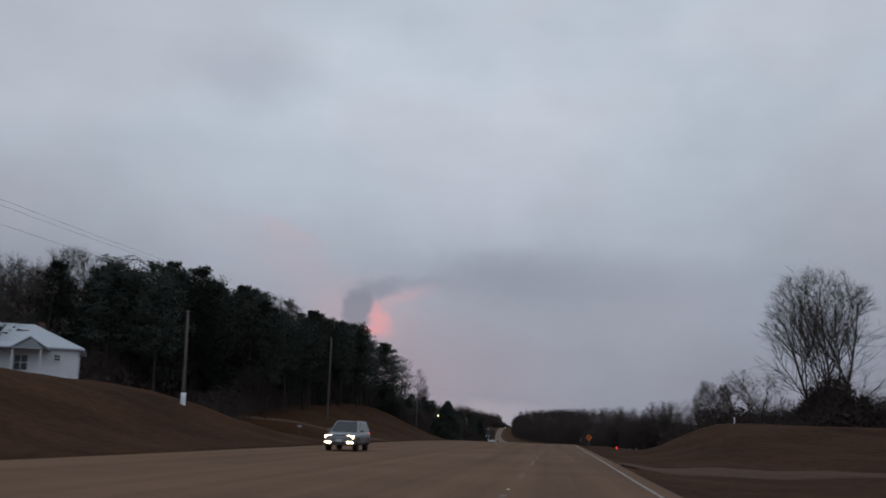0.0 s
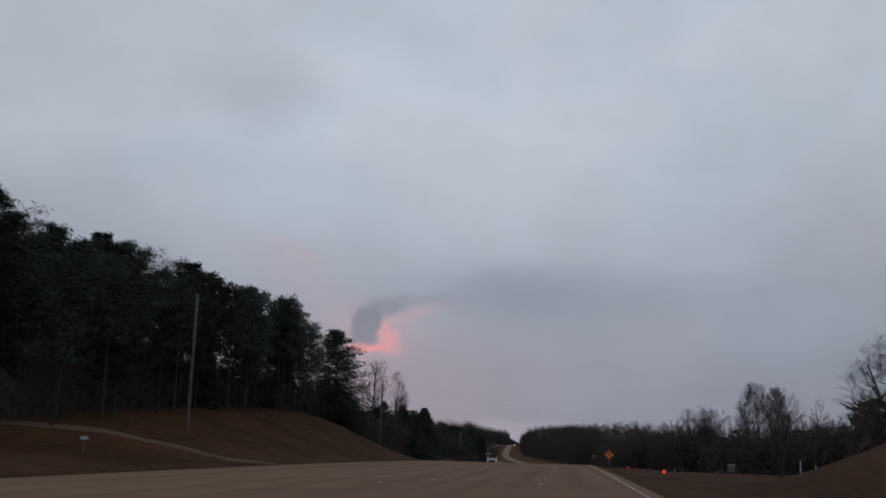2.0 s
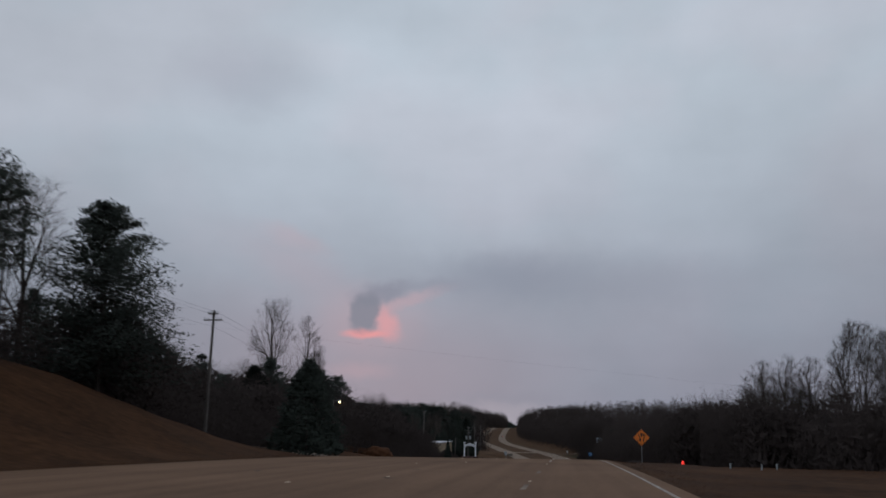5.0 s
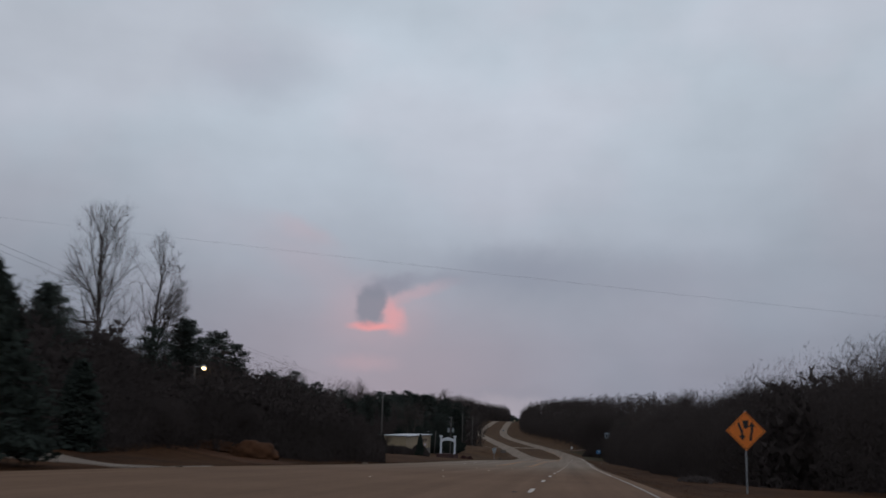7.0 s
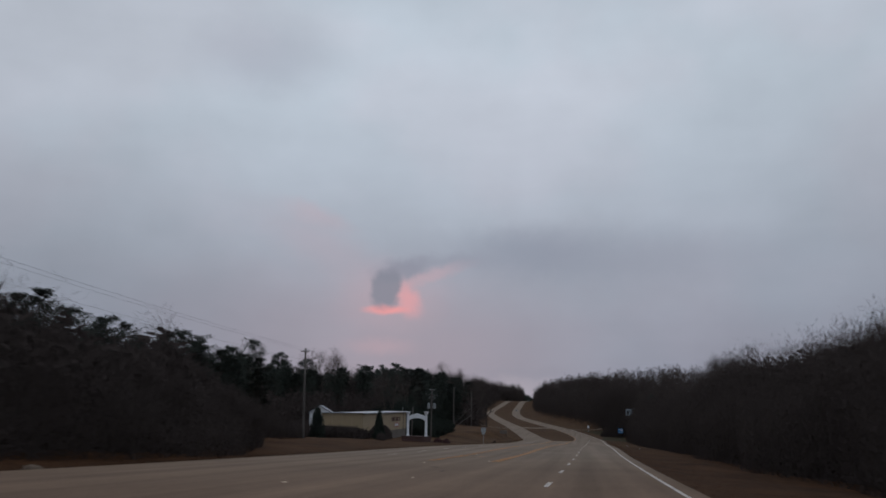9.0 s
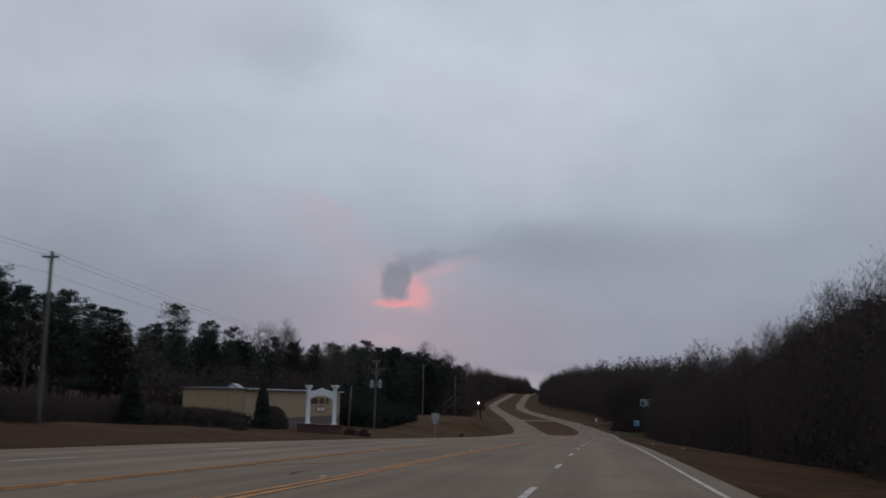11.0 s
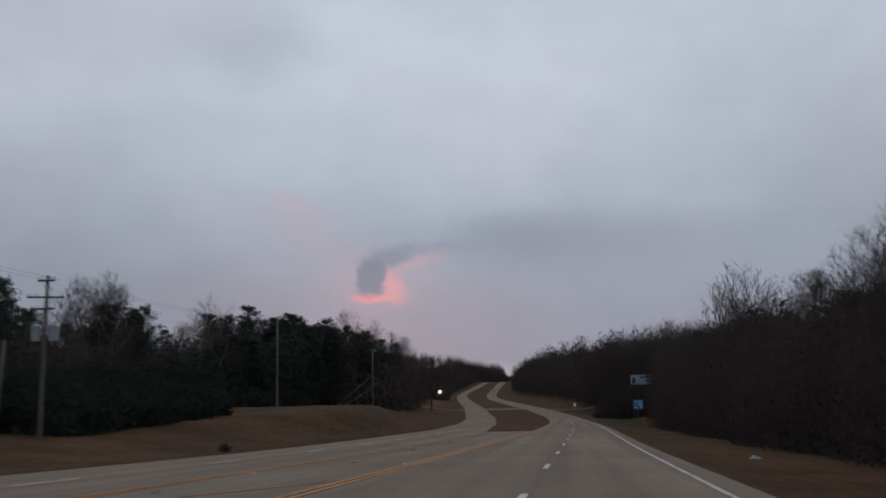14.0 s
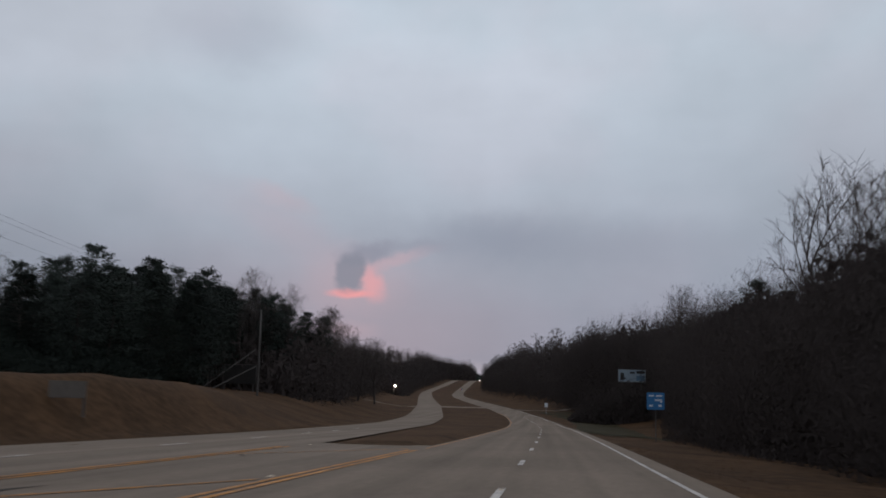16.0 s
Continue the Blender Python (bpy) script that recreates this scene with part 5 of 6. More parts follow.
def cream_building():
    x0, x1, y0, y1 = -42.6, -35.2, 425.5, 467.0
    base, eave = -8.2, -3.15
    root = thing("warehouse", x1, y0, 0.0, 0, "long cream metal-sided building on a grey block base", "building")
    w, d = x1 - x0, y1 - y0
    block_h = 1.5
    # block base in courses
    for k in range(6):
        z = base - 0.2 + 0.283 * (k + 0.5)
        inset = 0.012 * (k % 2)
        part("block_course", join(box(-0.1 - inset / 2, d / 2, z, 0.2 - inset, d, 0.275), box(-w / 2, 0.1 + inset / 2, z, w - 0.4, 0.2 - inset, 0.275), box(-w / 2, d - 0.1, z, w - 0.4, 0.2, 0.275), box(-w + 0.1, d / 2, z, 0.2, d, 0.275)), M_BLOCK, root)
    z0 = base + block_h
    n = 12
    for k in range(n):
        part("siding_panel", box(-0.09, d * (k + 0.5) / n, (z0 + eave) / 2, 0.18 + 0.006 * (k % 2), d / n - 0.035, eave - z0, 0.008), M_CREAM, root)
    m = 4
    for k in range(m):
        part("siding_panel", box(-0.2 - (w - 0.4) * (k + 0.5) / m, 0.09, (z0 + eave) / 2, (w - 0.4) / m - 0.035, 0.18, eave - z0, 0.008), M_CREAM, root)
        part("siding_panel", box(-0.2 - (w - 0.4) * (k + 0.5) / m, d - 0.09, (z0 + eave) / 2, (w - 0.4) / m - 0.035, 0.18, eave - z0, 0.008), M_CREAM, root)
    part("back_wall", box(-w + 0.09, d / 2, (z0 + eave) / 2, 0.18, d, eave - z0), M_CREAM, root)
    # nearly flat roof, its ridge along the building
    s = Shape()
    for y in (-0.35, d + 0.35):
        s.v += [(0.35, y, eave), (-w / 2, y, eave + 0.10), (-w - 0.35, y, eave), (0.35, y, eave - 0.05), (-w - 0.35, y, eave - 0.05)]
    s.f = [(0, 1, 6, 5), (1, 2, 7, 6), (3, 0, 5, 8), (2, 4, 9, 7), (0, 3, 4, 2, 1), (5, 6, 7, 9, 8), (3, 8, 9, 4)]
    part("roof", s, M_ROOF_PALE, root)
    part("gutter", box(0.42, d / 2, eave - 0.08, 0.14, d + 0.7, 0.16, 0.02), M_ROOF_PALE, root)
    part("downpipe", rod((0.06, d - 3.4, z0), (0.06, d - 3.4, eave - 0.1), 0.05, None, 8), M_DARK, root)
    part("vent_pipe", rod((-0.6, d - 0.6, eave), (-0.6, d - 0.6, eave + 0.9), 0.06, None, 8), M_STEEL, root)
    # the lettering on the wall, unreadable
    for start, letters in ((25.9, 8), (30.2, 6), (33.7, 3)):
        for k in range(letters):
            part("lettering_bar", box(0.02, start + 0.43 * k, -4.58, 0.05, 0.36 - 0.05 * (k % 3 == 1), 0.84 - 0.08 * (k % 2)), M_BROWN_PAINT, root, "brown lettering")
    part("name_board", box(0.02, 30.8, -5.74, 0.04, 4.3, 0.86), M_RED_PAINT, root, "dark red board")
    for k, ln in enumerate((1.0, 0.7, 1.3)):
        part("lettering_bar", box(0.045, 29.45 + (0.0, 1.15, 2.45)[k], -5.72, 0.02, ln, 0.5), M_SIGN_WHITE, root, "white lettering")


def small_house():
    root = thing("shed", -58.5, 483, None, 10, "small white gabled shed behind the warehouse", "shed")
    h = 4.6
    for b in (box(0, -2.4, h / 2 - 0.2, 5.0, 0.15, h + 0.4), box(0, 2.4, h / 2 - 0.2, 5.0, 0.15, h + 0.4), box(-2.42, 0, h / 2 - 0.2, 0.15, 4.7, h + 0.4), box(2.42, 0, h / 2 - 0.2, 0.15, 4.7, h + 0.4)):
        part("wall", b, M_WHITE_PAINT, root)
    part("gable", prism([(-2.5, h), (0, h + 1.5), (2.5, h)], 0.15), M_WHITE_PAINT, root).location = (0, -2.4, 0)
    for s in (-1, 1):
        part("roof_slope", box(s * 1.42, 0, h + 0.78, 3.35, 5.6, 0.08, 0, 0, 0, s * 31), M_ROOF_PALE, root)
    part("door", box(-0.6, -2.5, 1.1, 1.0, 0.06, 2.1), M_DARK, root)


def board_fence():
    """Upright brown boards on two rails between posts."""
    root = thing("board_fence", -64.0, 440.0, None, 0, "tall weathered brown board fence beside the warehouse", "fence")
    n, w = 46, 0.31
    z = [g(-64.0 + w * k, 440.0) - g(-64.0, 440.0) for k in range(n + 1)]
    rnd = random.Random(31)
    for k in range(n):
        part("board", box(w * (k + 0.5), -0.06, z[k] + 1.2 + rnd.uniform(-0.03, 0.03), w - 0.015, 0.025, 2.5, 0.004), M_FENCE, root)
    for k in range(0, n + 1, 8):
        part("post", box(w * k, 0.05, z[k] + 1.05, 0.1, 0.1, 2.6, 0.008), M_FENCE, root)
    for h in (0.5, 1.9):
        for k in range(0, n - 6, 8):
            part("rail", rod((w * k, -0.01, z[k] + h), (w * min(k + 8, n), -0.01, z[min(k + 8, n)] + h), 0.035, None, 4), M_FENCE, root)


def archway():
    a, b = Vector((-26.3, 420.4, 0)), Vector((-22.9, 418.4, 0))
    mid = (a + b) / 2
    yaw = math.degrees(math.atan2(b.y - a.y, b.x - a.x))
    z = -6.75
    root = thing("archway", mid.x, mid.y, z, yaw, "white ornamental archway with two columns and moulded capitals", "archway")
    half = (b - a).length / 2
    col = [(0.30, 0.0), (0.30, 0.08), (0.25, 0.14), (0.235, 0.22), (0.21, 0.3), (0.215, 1.6), (0.19, 3.45), (0.21, 3.5), (0.21, 3.56)]
    cap = [(0.2, 0.0), (0.24, 0.06), (0.31, 0.12), (0.33, 0.2), (0.36, 0.24), (0.38, 0.3), (0.42, 0.34), (0.42, 0.42), (0.36, 0.44)]
    for s in (-1, 1):
        ob = part("column", turned(col, 20), M_WHITE_PAINT, root, smooth_shade=True)
        ob.location = (s * half, 0, 0)
        top = part("capital", turned(cap, 20), M_WHITE_PAINT, ob, "moulded capital")
        top.location = (0, 0, 3.56)
    # the board between the columns: round arch below, low gable above
    r = half - 0.16
    out = [(-half, 2.27)]
    out += [(-r * math.cos(t), 2.27 + 0.66 * math.sin(t)) for t in np.linspace(0, math.pi, 19)]
    out += [(half, 2.27), (half, 3.2), (half * 0.45, 3.5), (0, 3.65), (-half * 0.45, 3.5), (-half, 3.2)]
    part("arch_board", prism(out, 0.14), M_WHITE_PAINT, root)
    part("keystone", prism([(-0.12, 2.9), (0.12, 2.9), (0.16, 3.72), (-0.16, 3.72)], 0.2), M_WHITE_PAINT, root)
    # the brick plinth it stands on
    base = thing("brick_plinth", mid.x, mid.y, z, yaw, "low dark brick plinth with a stepped coping", "plinth")
    n = 9
    for k in range(n):
        part("brick_course", box(0, -0.15, -0.06 - 0.14 * (k + 0.5), 5.0 - 0.03 * (k % 2), 1.7 - 0.02 * (k % 2), 0.13, 0.008), M_BRICK, base)
    part("coping", box(0, -0.15, -0.03, 5.2, 1.9, 0.055, 0.01), M_BRICK, base)


# ---- small things by the road ----
def red_marker(x, y, group="red roadside markers"):
    root = thing("road_marker", x, y, None, 0, "small red reflective marker cone on the grass verge", "road marker", group)
    part("base", box(0, 0, 0.025, 0.28, 0.28, 0.04, 0.008), M_DARK, root)
    part("cone", turned([(0.15, 0.045), (0.14, 0.10), (0.10, 0.22), (0.06, 0.34), (0.03, 0.38)], 14), M_RED, root, "red reflective body with returned headlight painted as glow", True)


def white_post(x, y, h, label, group="", mat=None):
    root = thing("marker_post", x, y, None, 0, label, "post", group)
    part("post", box(0, 0, h / 2 - 0.15, 0.12, 0.12, h + 0.3, 0.015), mat or M_WHITE_PAINT, root)
    part("cap", box(0, 0, h + 0.02, 0.16, 0.16, 0.05, 0.012), mat or M_WHITE_PAINT, root)


def mailbox(x, y):
    root = thing("mailbox", x, y, None, 70, "grey roadside mailbox on a wooden post", "mailbox")
    part("post", box(0, 0, 0.4, 0.1, 0.1, 1.1, 0.01), M_WOOD_POLE, root)
    arch = [(-0.1, 0.95), (0.1, 0.95), (0.1, 1.08)] + [(0.1 * math.cos(a), 1.08 + 0.1 * math.sin(a)) for a in np.linspace(0.3, math.pi - 0.3, 7)] + [(-0.1, 1.08)]
    body = part("box", prism(arch, 0.5), M_GREY_TANK, root)
    part("door", prism([(px * 0.96, pz) for px, pz in arch], 0.02), M_STEEL, body).location = (0, -0.262, 0)
    part("flag", box(0.12, 0.05, 1.12, 0.01, 0.05, 0.18), M_RED_PAINT, body, "small red flag")


def utility_box():
    root = thing("utility_cabinet", 26.3, 212.2, None, 20, "pale utility cabinet on a low dark base in the grass", "cabinet")
    part("base", box(0, 0, 0.18, 3.4, 1.4, 0.42, 0.03), M_DARK, root)
    part("body", box(0.6, 0, 0.85, 0.7, 0.6, 0.95, 0.05), M_BLOCK, root)
    part("lid", box(0.6, 0, 1.36, 0.78, 0.68, 0.07, 0.02), M_WHITE_PAINT, root)
    part("riser", rod((1.25, 0, 0.3), (1.25, 0, 1.5), 0.05, None, 8), M_STEEL, root)


def low_bush(seed, x, y, w, h, label, mat):
    rnd = random.Random(seed)
    s = Shape()
    for _ in range(int(90 * w * w * h) + 60):
        a, r, u = rnd.uniform(0, 6.283), rnd.random() ** 0.5, rnd.random()
        k = math.sqrt(max(0.0, 1 - (u * 0.95) ** 2))
        s.tuft(rnd, (w / 2 * r * k * math.cos(a), w / 2 * r * k * math.sin(a), 0.05 + u * h), 0.2, 0.16, 5, 0.22, 0.09)
    root = thing("bush", x, y, None, 0, label, "bush")
    part("foliage", s, mat, root)
    part("stem", rod((0, 0, -0.1), (0, 0, h * 0.6), 0.05, 0.02, 6), M_BARK, root)


def lump(seed, name, x, y, w, h, mat, label, category, rough=0.12):
    """A heap or crumpled piece lying on the ground, with an uneven surface."""
    rnd = random.Random(seed)
    bm = bmesh.new()
    bmesh.ops.create_icosphere(bm, subdivisions=4, radius=1.0)
    ph = [rnd.uniform(0, 6.28) for _ in range(6)]
    for v in bm.verts:
        c = v.co
        k = 1 + rough * (math.sin(4 * c.x + ph[0]) * math.sin(5 * c.y + ph[1]) + 0.6 * math.sin(9 * c.x + ph[2]) * math.sin(8 * c.z + ph[3]) + 0.4 * math.sin(15 * c.y + ph[4]) * math.sin(13 * c.x + ph[5]))
        v.co = Vector((c.x * k * w / 2, c.y * k * w / 2, (abs(c.z) ** 1.3 * (1 if c.z > 0 else -0.6)) * k * h))
    root = thing(name, x, y, None, rnd.uniform(0, 90), label, category)
    part("mound" if h > 0.4 else "piece", bm, mat, root, smooth_shade=True)


def driveway(name, pts, width, label, mat=None):
    along = np.arange(0, len(pts) - 1 + 1e-6, 0.1)
    pts = [(float(np.interp(k, range(len(pts)), [p[0] for p in pts])), float(np.interp(k, range(len(pts)), [p[1] for p in pts]))) for k in along]
    v, f = [], []
    for i, (x, y) in enumerate(pts):
        a, b = pts[max(i - 1, 0)], pts[min(i + 1, len(pts) - 1)]
        d = Vector((b[0] - a[0], b[1] - a[1]))
        d = Vector((-d.y, d.x)).normalized() * width / 2
        for k in np.linspace(-1, 1, 13):
            px, py = x + d.x * k, y + d.y * k
            v.append((px, py, g(px, py) + (0.05 if abs(k) < 0.95 else -0.12)))
    n = 13
    for i in range(len(pts) - 1):
        for k in range(n - 1):
            p = i * n + k
            f.append((p, p + 1, p + n + 1, p + n))
    tagged(mesh_object(name, v, f, mat or M_GRAVEL), label, "driveway", kind="structure")


def lane_studs():
    """Raised reflective studs along the painted median, one for every forty feet."""
    me_v = [(-0.05, -0.05, 0), (0.05, -0.05, 0), (0.05, 0.05, 0), (-0.05, 0.05, 0), (-0.035, -0.02, 0.022), (0.035, -0.02, 0.022), (0.035, 0.02, 0.022), (-0.035, 0.02, 0.022)]
    me_f = [(0, 1, 5, 4), (1, 2, 6, 5), (2, 3, 7, 6), (3, 0, 4, 7), (4, 5, 6, 7)]
    me = bpy.data.meshes.new("lane_stud")
    me.from_pydata(me_v, [], me_f)
    me.materials.append(M_STUD)
    for xf, y0, y1, ph in ((lambda y: far_inner(y) + 0.25, 90, 520, 4.0), (lambda y: lane_x(y) - 4.72, 90, 505, 9.0), (lambda y: lane_x(y), 20, 560, 4.2)):
        for y in np.arange(y0 + ph, y1, 24.38):
            ob = new("lane_stud", me)
            ob.location = (float(xf(y)), y, float(road_z(y)) + 0.011)
            tagged(ob, "small pale reflective stud fixed on the road", "road stud", "reflective studs")


def tar_patches():
    """Dark repaired cracks and patches in the pavement."""
    rnd = random.Random(8)
    spots = [(float(far_inner(y)) + rnd.uniform(0.3, 2.6), y) for y in np.arange(330, 508, 14.0)] + [(rnd.uniform(-14, 1), rnd.uniform(90, 330)) for _ in range(16)] + [(rnd.uniform(-11, -6), rnd.uniform(400, 500)) for _ in range(7)]
    for x, y in spots:
        ln, w = rnd.uniform(0.6, 2.6), rnd.uniform(0.08, 0.26)
        n = 9
        v, f = [], []
        for i in range(n):
            t = i / (n - 1)
            yy = y + (t - 0.5) * ln
            ww = w * (math.sin(math.pi * (0.06 + 0.88 * t))) * rnd.uniform(0.6, 1.1)
            xx = x + 0.25 * math.sin(3 * t + x)
            zz = float(road_z(yy)) + 0.008
            v += [(xx - ww / 2, yy, zz), (xx + ww / 2, yy, zz)]
        f = [(2 * i, 2 * i + 1, 2 * i + 3, 2 * i + 2) for i in range(n - 1)]
        tagged(mesh_object("tar_patch", v, f, M_TAR), "dark tar patch in the worn road surface", "road patch", group="tar patches", kind="structure")


# ---- the car ----
def wheel(parent, x, y, r=0.37, w=0.25):
    ob = part("wheel", turned([(0.05, -w / 2), (r * 0.6, -w / 2), (r * 0.62, -w / 2 + 0.03), (r * 0.62, w / 2 - 0.03), (r * 0.6, w / 2), (0.05, w / 2)], 20), M_STEEL, parent, "alloy wheel")
    ob.matrix_local = pose(x, y, r, 0, 90, 0)
    part("tyre", turned([(r * 0.62, -w / 2), (r * 0.9, -w / 2 - 0.01), (r, -w / 2 + 0.05), (r, w / 2 - 0.05), (r * 0.9, w / 2 + 0.01), (r * 0.62, w / 2)], 24), M_RUBBER, ob, "black tyre", True)
    return ob


def suv(x, y, z, rz, label, lights=None):
    """A family off-roader, nose towards -y."""
    root = thing("car", x, y, z, rz, label, "car")
    # body: rounded sections from nose to tail, of (place along, half width, bottom, top)
    body = Shape()
    sections = [(-2.52, 0.66, 0.52, 0.80), (-2.49, 0.80, 0.44, 0.90), (-2.36, 0.90, 0.38, 0.98), (-2.0, 0.94, 0.34, 1.05), (-1.4, 0.96, 0.32, 1.10), (-0.9, 0.965, 0.31, 1.14), (0.2, 0.97, 0.31, 1.16), (1.6, 0.97, 0.32, 1.17), (2.2, 0.955, 0.34, 1.16), (2.44, 0.90, 0.42, 1.10), (2.50, 0.80, 0.50, 1.02)]
    ring_n = 20
    for y_, hw, lo_, hi_ in sections:
        for k in range(ring_n):
            t = 2 * math.pi * (k + 0.5) / ring_n
            c_, s_ = math.cos(t), math.sin(t)
            px = hw * math.copysign(abs(c_) ** 0.38, c_)
            pz = (lo_ + hi_) / 2 + (hi_ - lo_) / 2 * math.copysign(abs(s_) ** 0.38, s_)
            body.v.append((px, y_, pz))
    for i in range(len(sections) - 1):
        for k in range(ring_n):
            p, q = i * ring_n + k, i * ring_n + (k + 1) % ring_n
            body.f.append((p, q, q + ring_n, p + ring_n))
    body.f.append(tuple(range(ring_n - 1, -1, -1)))
    body.f.append(tuple((len(sections) - 1) * ring_n + k for k in range(ring_n)))
    part("body", body, M_CAR, root, smooth_shade=True)
    # cabin: raked screens, roof with rounded edges
    lowz, topz = 1.08, 1.78
    ring = [(-0.88, -1.22, lowz), (0.88, -1.22, lowz), (0.90, 2.44, lowz), (-0.90, 2.44, lowz)]
    tops = [(-0.68, -0.26, topz), (0.68, -0.26, topz), (0.70, 2.20, topz), (-0.70, 2.20, topz)]
    bm = bmesh.new()
    vs = [bm.verts.new(v) for v in ring + tops]
    for f in ((0, 1, 5, 4), (1, 2, 6, 5), (2, 3, 7, 6), (3, 0, 4, 7), (4, 5, 6, 7), (3, 2, 1, 0)):
        bm.faces.new([vs[i] for i in f])
    bmesh.ops.bevel(bm, geom=[e for e in bm.edges if max(v.co.z for v in e.verts) > 1.5], offset=0.09, segments=3, affect="EDGES", profile=0.6)
    part("cabin", bm, M_CAR, root, smooth_shade=False)
    # dark arches over the wheels
    for s_ in (-1, 1):
        for wy in (-1.52, 1.45):
            arch = Shape()
            for k in range(13):
                t = math.pi * k / 12
                for r_ in (0.40, 0.47):
                    for dx in (0.90, 0.975):
                        arch.v.append((s_ * dx, wy + r_ * math.cos(t), 0.37 + r_ * math.sin(t)))
            for k in range(12):
                o = 4 * k
                for c in ((1, 3, 7, 5), (0, 1, 5, 4), (2, 6, 7, 3), (0, 4, 6, 2)):
                    arch.f.append(tuple(o + i for i in c))
            part("wheel_arch", arch, M_DARK, root)

    def pane(name, i, j, lo, hi, a, b, out):
        """A pane on the cabin side between two of its corners."""
        p0, p1, q0, q1 = Vector(ring[i]), Vector(ring[j]), Vector(tops[i]), Vector(tops[j])
        at = lambda u, v: p0.lerp(p1, u).lerp(q0.lerp(q1, u), v)
        nrm = (p1 - p0).cross(q0 - p0).normalized() * out
        s = Shape()
        s.v = [tuple(at(u, v) + nrm) for u, v in ((a, lo), (b, lo), (b, hi), (a, hi))] + [tuple(at(u, v) + nrm * 0.2) for u, v in ((a, lo), (b, lo), (b, hi), (a, hi))]
        s.f = [(0, 1, 2, 3), (0, 4, 5, 1), (1, 5, 6, 2), (2, 6, 7, 3), (3, 7, 4, 0)]
        part(name, s, M_SHADE_GLASS, root)

    pane("windscreen", 0, 1, 0.08, 0.94, 0.05, 0.95, 0.012)
    pane("rear_window", 2, 3, 0.12, 0.9, 0.08, 0.92, 0.012)
    for i, j in ((1, 2), (3, 0)):
        for a, b in ((0.14, 0.38), (0.42, 0.66), (0.70, 0.94)):
            a2, b2 = (a, b) if (i, j) == (1, 2) else (1 - b, 1 - a)
            pane("side_window", i, j, 0.12, 0.88, a2, b2, 0.012)
    for sx in (-0.6, 0.6):
        part("roof_rail", box(sx, 0.95, 1.80, 0.04, 2.0, 0.06, 0.01), M_DARK, root)
    part("grille", join(*[box(0, -2.46, 0.72 + 0.07 * k, 0.78, 0.05, 0.045, 0.006) for k in range(4)]), M_DARK, root, "dark slatted grille")
    part("bumper", box(0, -2.45, 0.50, 1.82, 0.16, 0.22, 0.05), M_CAR, root)
    part("lower_grille", box(0, -2.53, 0.50, 0.7, 0.03, 0.12, 0.01), M_DARK, root)
    part("number_plate", box(0, -2.545, 0.62, 0.32, 0.015, 0.15), M_SIGN_WHITE, root)
    part("rear_bumper", box(0, 2.45, 0.52, 1.82, 0.16, 0.22, 0.05), M_DARK, root)
    for s in (-1, 1):
        part("headlight", box(s * 0.66, -2.44, 0.84, 0.42, 0.10, 0.19, 0.03), lights or M_HEADLIGHT, root, "lit headlight")
        part("fog_light", box(s * 0.66, -2.52, 0.52, 0.36, 0.06, 0.13, 0.03), M_HEADLIGHT, root, "lit fog light")
        part("tail_light", box(s * 0.82, 2.43, 0.95, 0.16, 0.08, 0.32, 0.02), M_TAIL, root, "red tail light")
        part("mirror", box(s * 1.02, -0.72, 1.2, 0.2, 0.1, 0.15, 0.03), M_CAR, root)
        for hy in (0.1, 1.1):
            part("door_handle", box(s * 0.94, hy, 0.98, 0.03, 0.16, 0.03), M_DARK, root)
        part("sill_trim", box(s * 0.93, 0, 0.45, 0.05, 2.3, 0.12, 0.01), M_DARK, root)
        wheel(root, s * 0.82, -1.52)
        wheel(root, s * 0.82, 1.45)
    return root


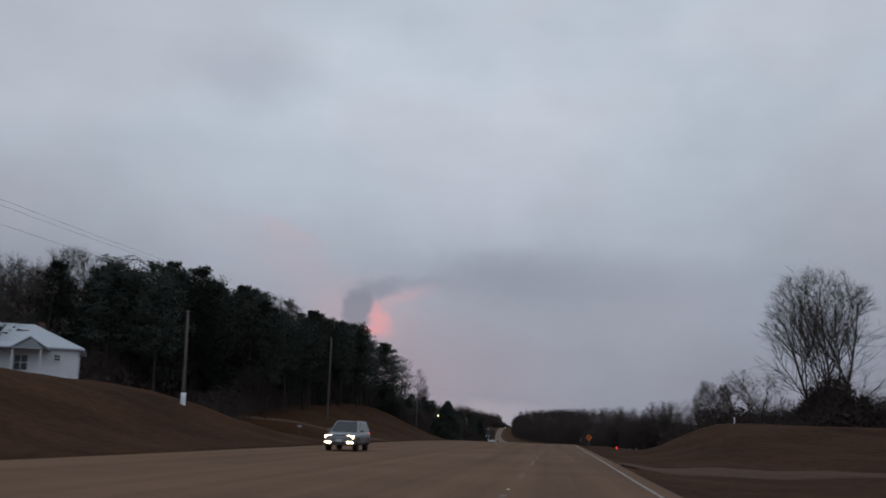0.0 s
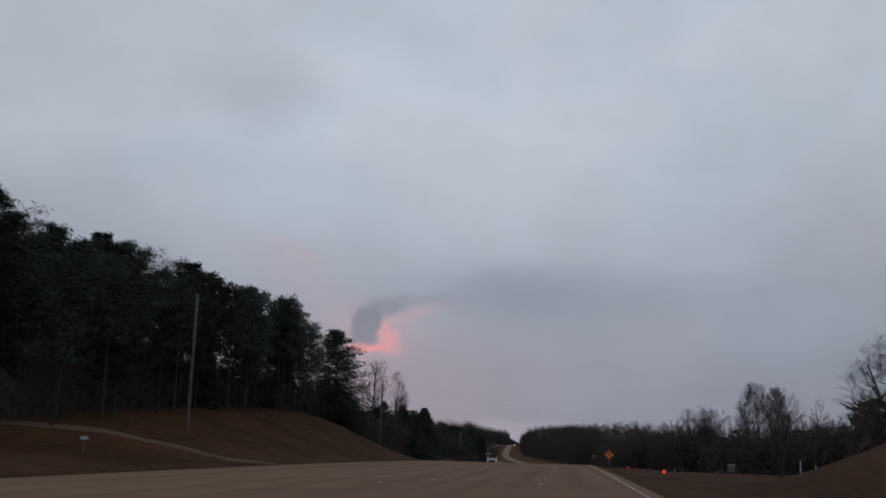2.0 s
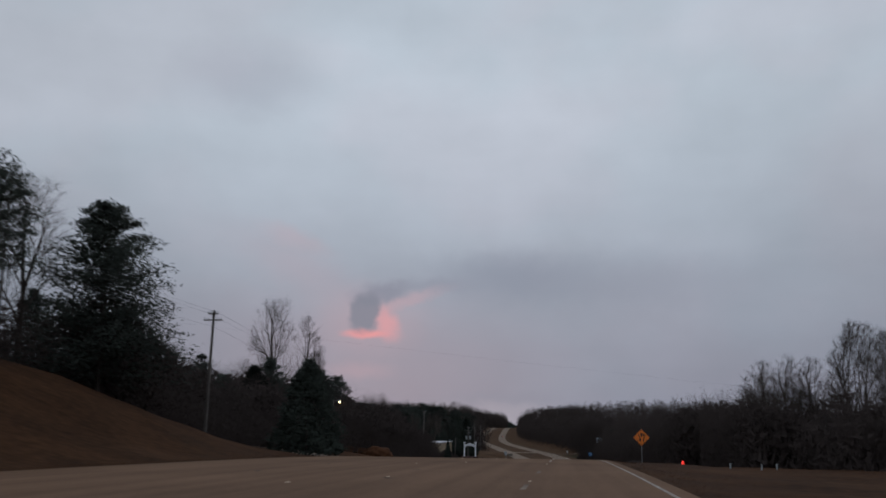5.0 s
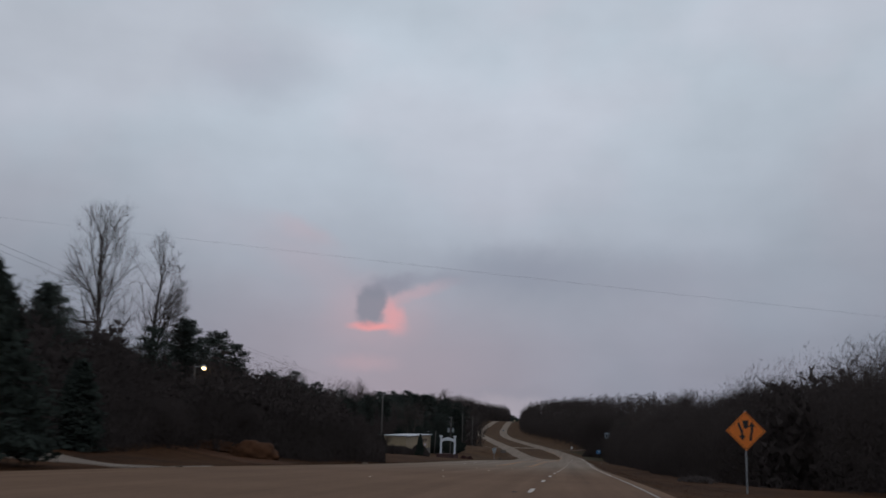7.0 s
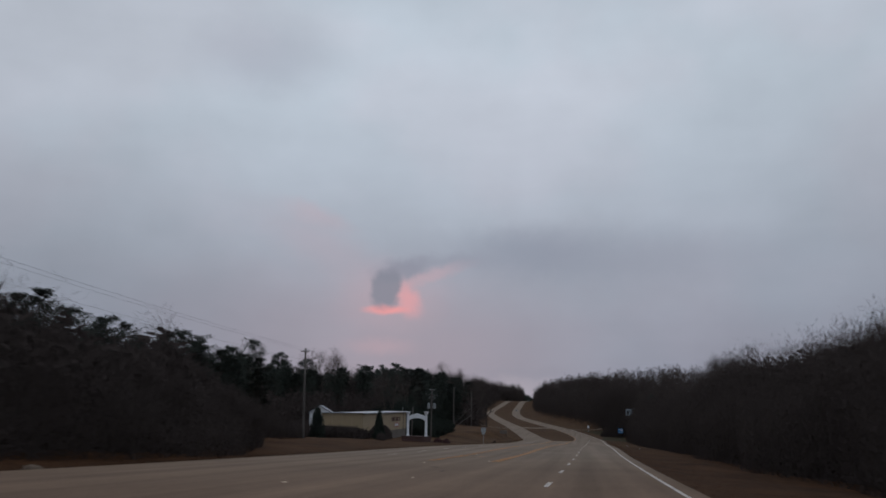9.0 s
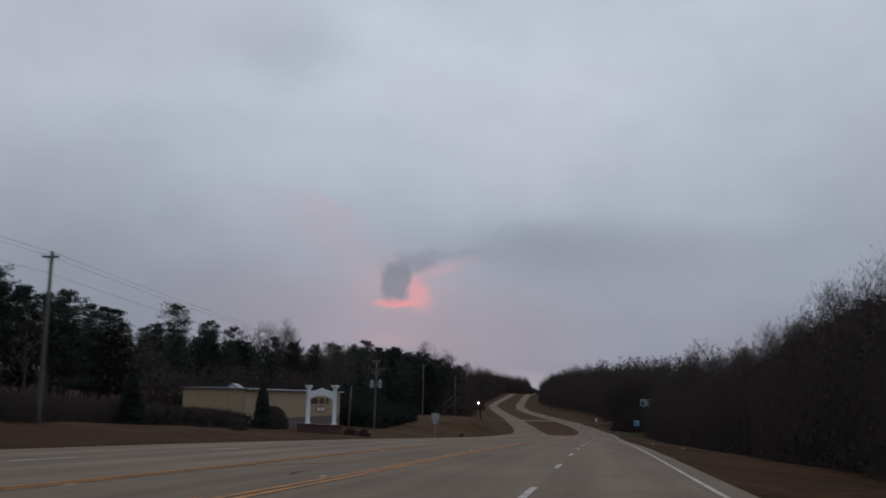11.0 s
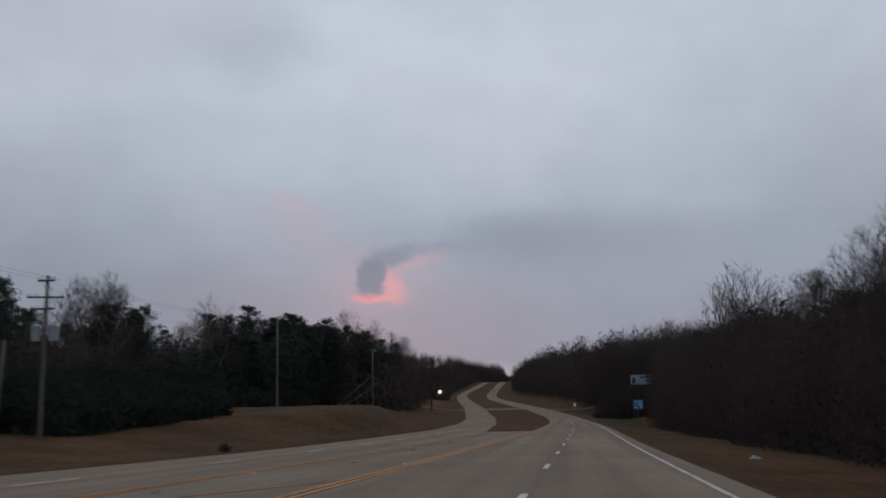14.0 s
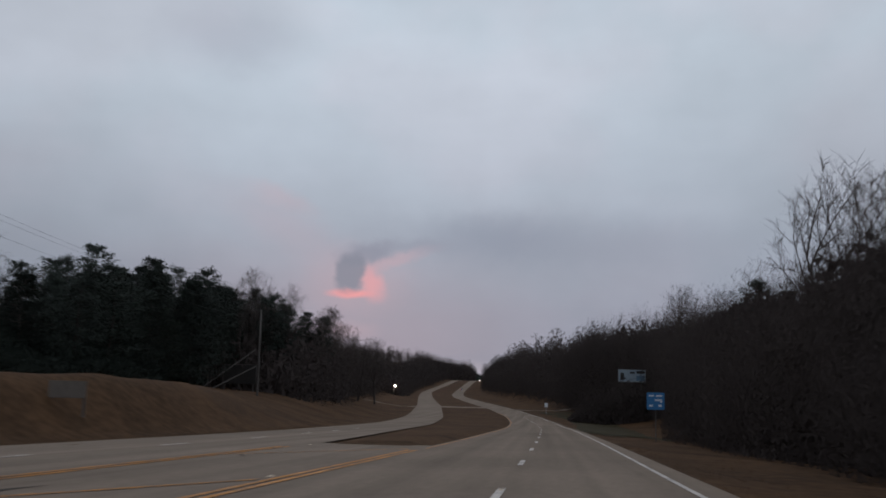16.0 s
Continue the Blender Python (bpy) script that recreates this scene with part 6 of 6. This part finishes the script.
def build_things():
    build_power_line()
    yard_light(-34.7, 291.4, 5.0, 1, "glowing security light on a pole among the trees")
    yard_light(52.8, 238.4, 3.3, -1, "glowing security light on a pole behind the yards")
    yard_light(-70.4, 950, -6.7, 1, "far glowing street lamp beside the highway", M_FAR_LIGHT)
    warning_sign()
    blue_sign()
    billboard()
    sign_back()
    small_white_sign()
    low_board(-17.8, 513.5, 4, "low pale grey board on two posts in the grass")
    dark_board()
    white_house()
    cream_building()
    small_house()
    board_fence()
    white_post(-46.0, 425.0, 1.0, "short white post beside the board fence")
    archway()
    red_marker(10.3, 151.4)
    red_marker(12.3, 230.5)
    white_post(18.3, 98.8, 0.9, "white wooden marker post on top of the mound")
    white_post(36.0, 207.0, 2.1, "tall white gate post beside the yard", "gate posts")
    white_post(38.6, 208.6, 2.1, "tall white gate post beside the yard", "gate posts")
    for px, py in ((15.8, 226.5), (18.6, 227.5), (20.2, 229.0)):
        white_post(px, py, 0.5, "short pale grey stake in the grass", "pale stakes", M_GREY_TANK)
    utility_box()
    mailbox(-31.0, 118)
    low_bush(3, -20.6, 416.4, 1.5, 0.6, "low dark red bush beside the brick plinth", M_RED_BUSH)
    low_bush(4, -19.2, 416.0, 1.3, 0.6, "low dark red bush beside the brick plinth", M_RED_BUSH)
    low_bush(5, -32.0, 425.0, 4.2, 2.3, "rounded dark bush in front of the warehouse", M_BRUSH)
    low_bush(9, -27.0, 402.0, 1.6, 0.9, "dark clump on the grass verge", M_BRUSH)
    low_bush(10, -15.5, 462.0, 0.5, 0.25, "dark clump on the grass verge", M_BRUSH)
    plant("cedar1", -36.5, 401.0, 4.4, 1.1, wide=1.0, label="dark conical evergreen beside the utility pole")
    plant("cedar1", -31.0, 419.5, 4.6, 0.2, wide=0.75, label="narrow dark evergreen in front of the warehouse")
    driveway("driveway_left", [(-16.9, 131), (-20, 130), (-24, 129), (-29, 128), (-36, 127), (-46, 124), (-56, 120)], 2.4, "pale gravel driveway climbing between two grassy banks", M_PATH)
    driveway("driveway_right", [(3.4, 49), (9, 50), (16, 51), (26, 52), (40, 53)], 9.0, "brown earth driveway crossing the verge", M_YARD)
    driveway("driveway_lot", [(-17.4, 250), (-22, 250.5), (-28, 252), (-36, 256)], 6.0, "pale gravel entrance beside the trees")
    driveway("side_road_left", [(-36.5, 794), (-46, 794.5), (-56, 796)], 6.0, "pale side road leaving the far carriageway", M_GRAVEL)
    driveway("green_verge", [(12.0, 560), (14.0, 600), (15.5, 640), (15.0, 690), (11.5, 730), (8.0, 760)], 11.0, "strip of dull green grass between the road and the wood", M_GREEN_GRASS)
    driveway("bare_bank", [(-21.5, 279), (-27, 282), (-33, 285), (-40, 288)], 9.0, "bank of bare orange-brown earth beneath the trees", M_CLAY)
    lump(1, "dirt_mound", -26.4, 286.0, 4.6, 1.5, M_CLAY, "knob of bare orange-brown earth beside the trees", "dirt mound", 0.14)
    lump(2, "dirt_mound", -31.0, 288.0, 6.5, 0.9, M_CLAY, "low mound of bare orange-brown earth beside the trees", "dirt mound", 0.12)
    lump(3, "rubble", -17.9, 295.2, 0.6, 0.15, M_GRAVEL, "small pale heap of rubble on the verge", "rubble", 0.3)
    lump(4, "litter", 11.0, 447.8, 0.34, 0.09, M_GREY_TANK, "crumpled piece of pale litter in the grass", "litter", 0.4)
    lump(5, "litter", 10.8, 405.0, 0.26, 0.07, M_GREY_TANK, "small crumpled piece of pale litter in the grass", "litter", 0.4)
    # flat foliage added in place of a dark culvert hole in the verge
    low_bush(11, 10.7, 267.4, 2.6, 0.25, "flat dark foliage standing in for a dark culvert opening", M_BRUSH)
    plant("bare4", -49.4, 549.5, 18.5, 0.8, wide=1.1, label="open leafless tree rising above the pines")
    plant("bare2", -47.0, 509.0, 16.0, 2.8, wide=0.9, label="open leafless tree rising above the pines")
    lane_studs()
    tar_patches()
    suv(-12.3, 58.5, float(road_z(58.5)), 0, "silver sport utility car with its headlights on")
    suv(-77.6, 1728, float(road_z(1728)) + 0.02, 0, "far car with lit headlights at the road's crest", M_FAR_LIGHT)
    suv(-73.0, 1390, float(road_z(1390)), 180, "far car driving away with red tail lights")


build_things()
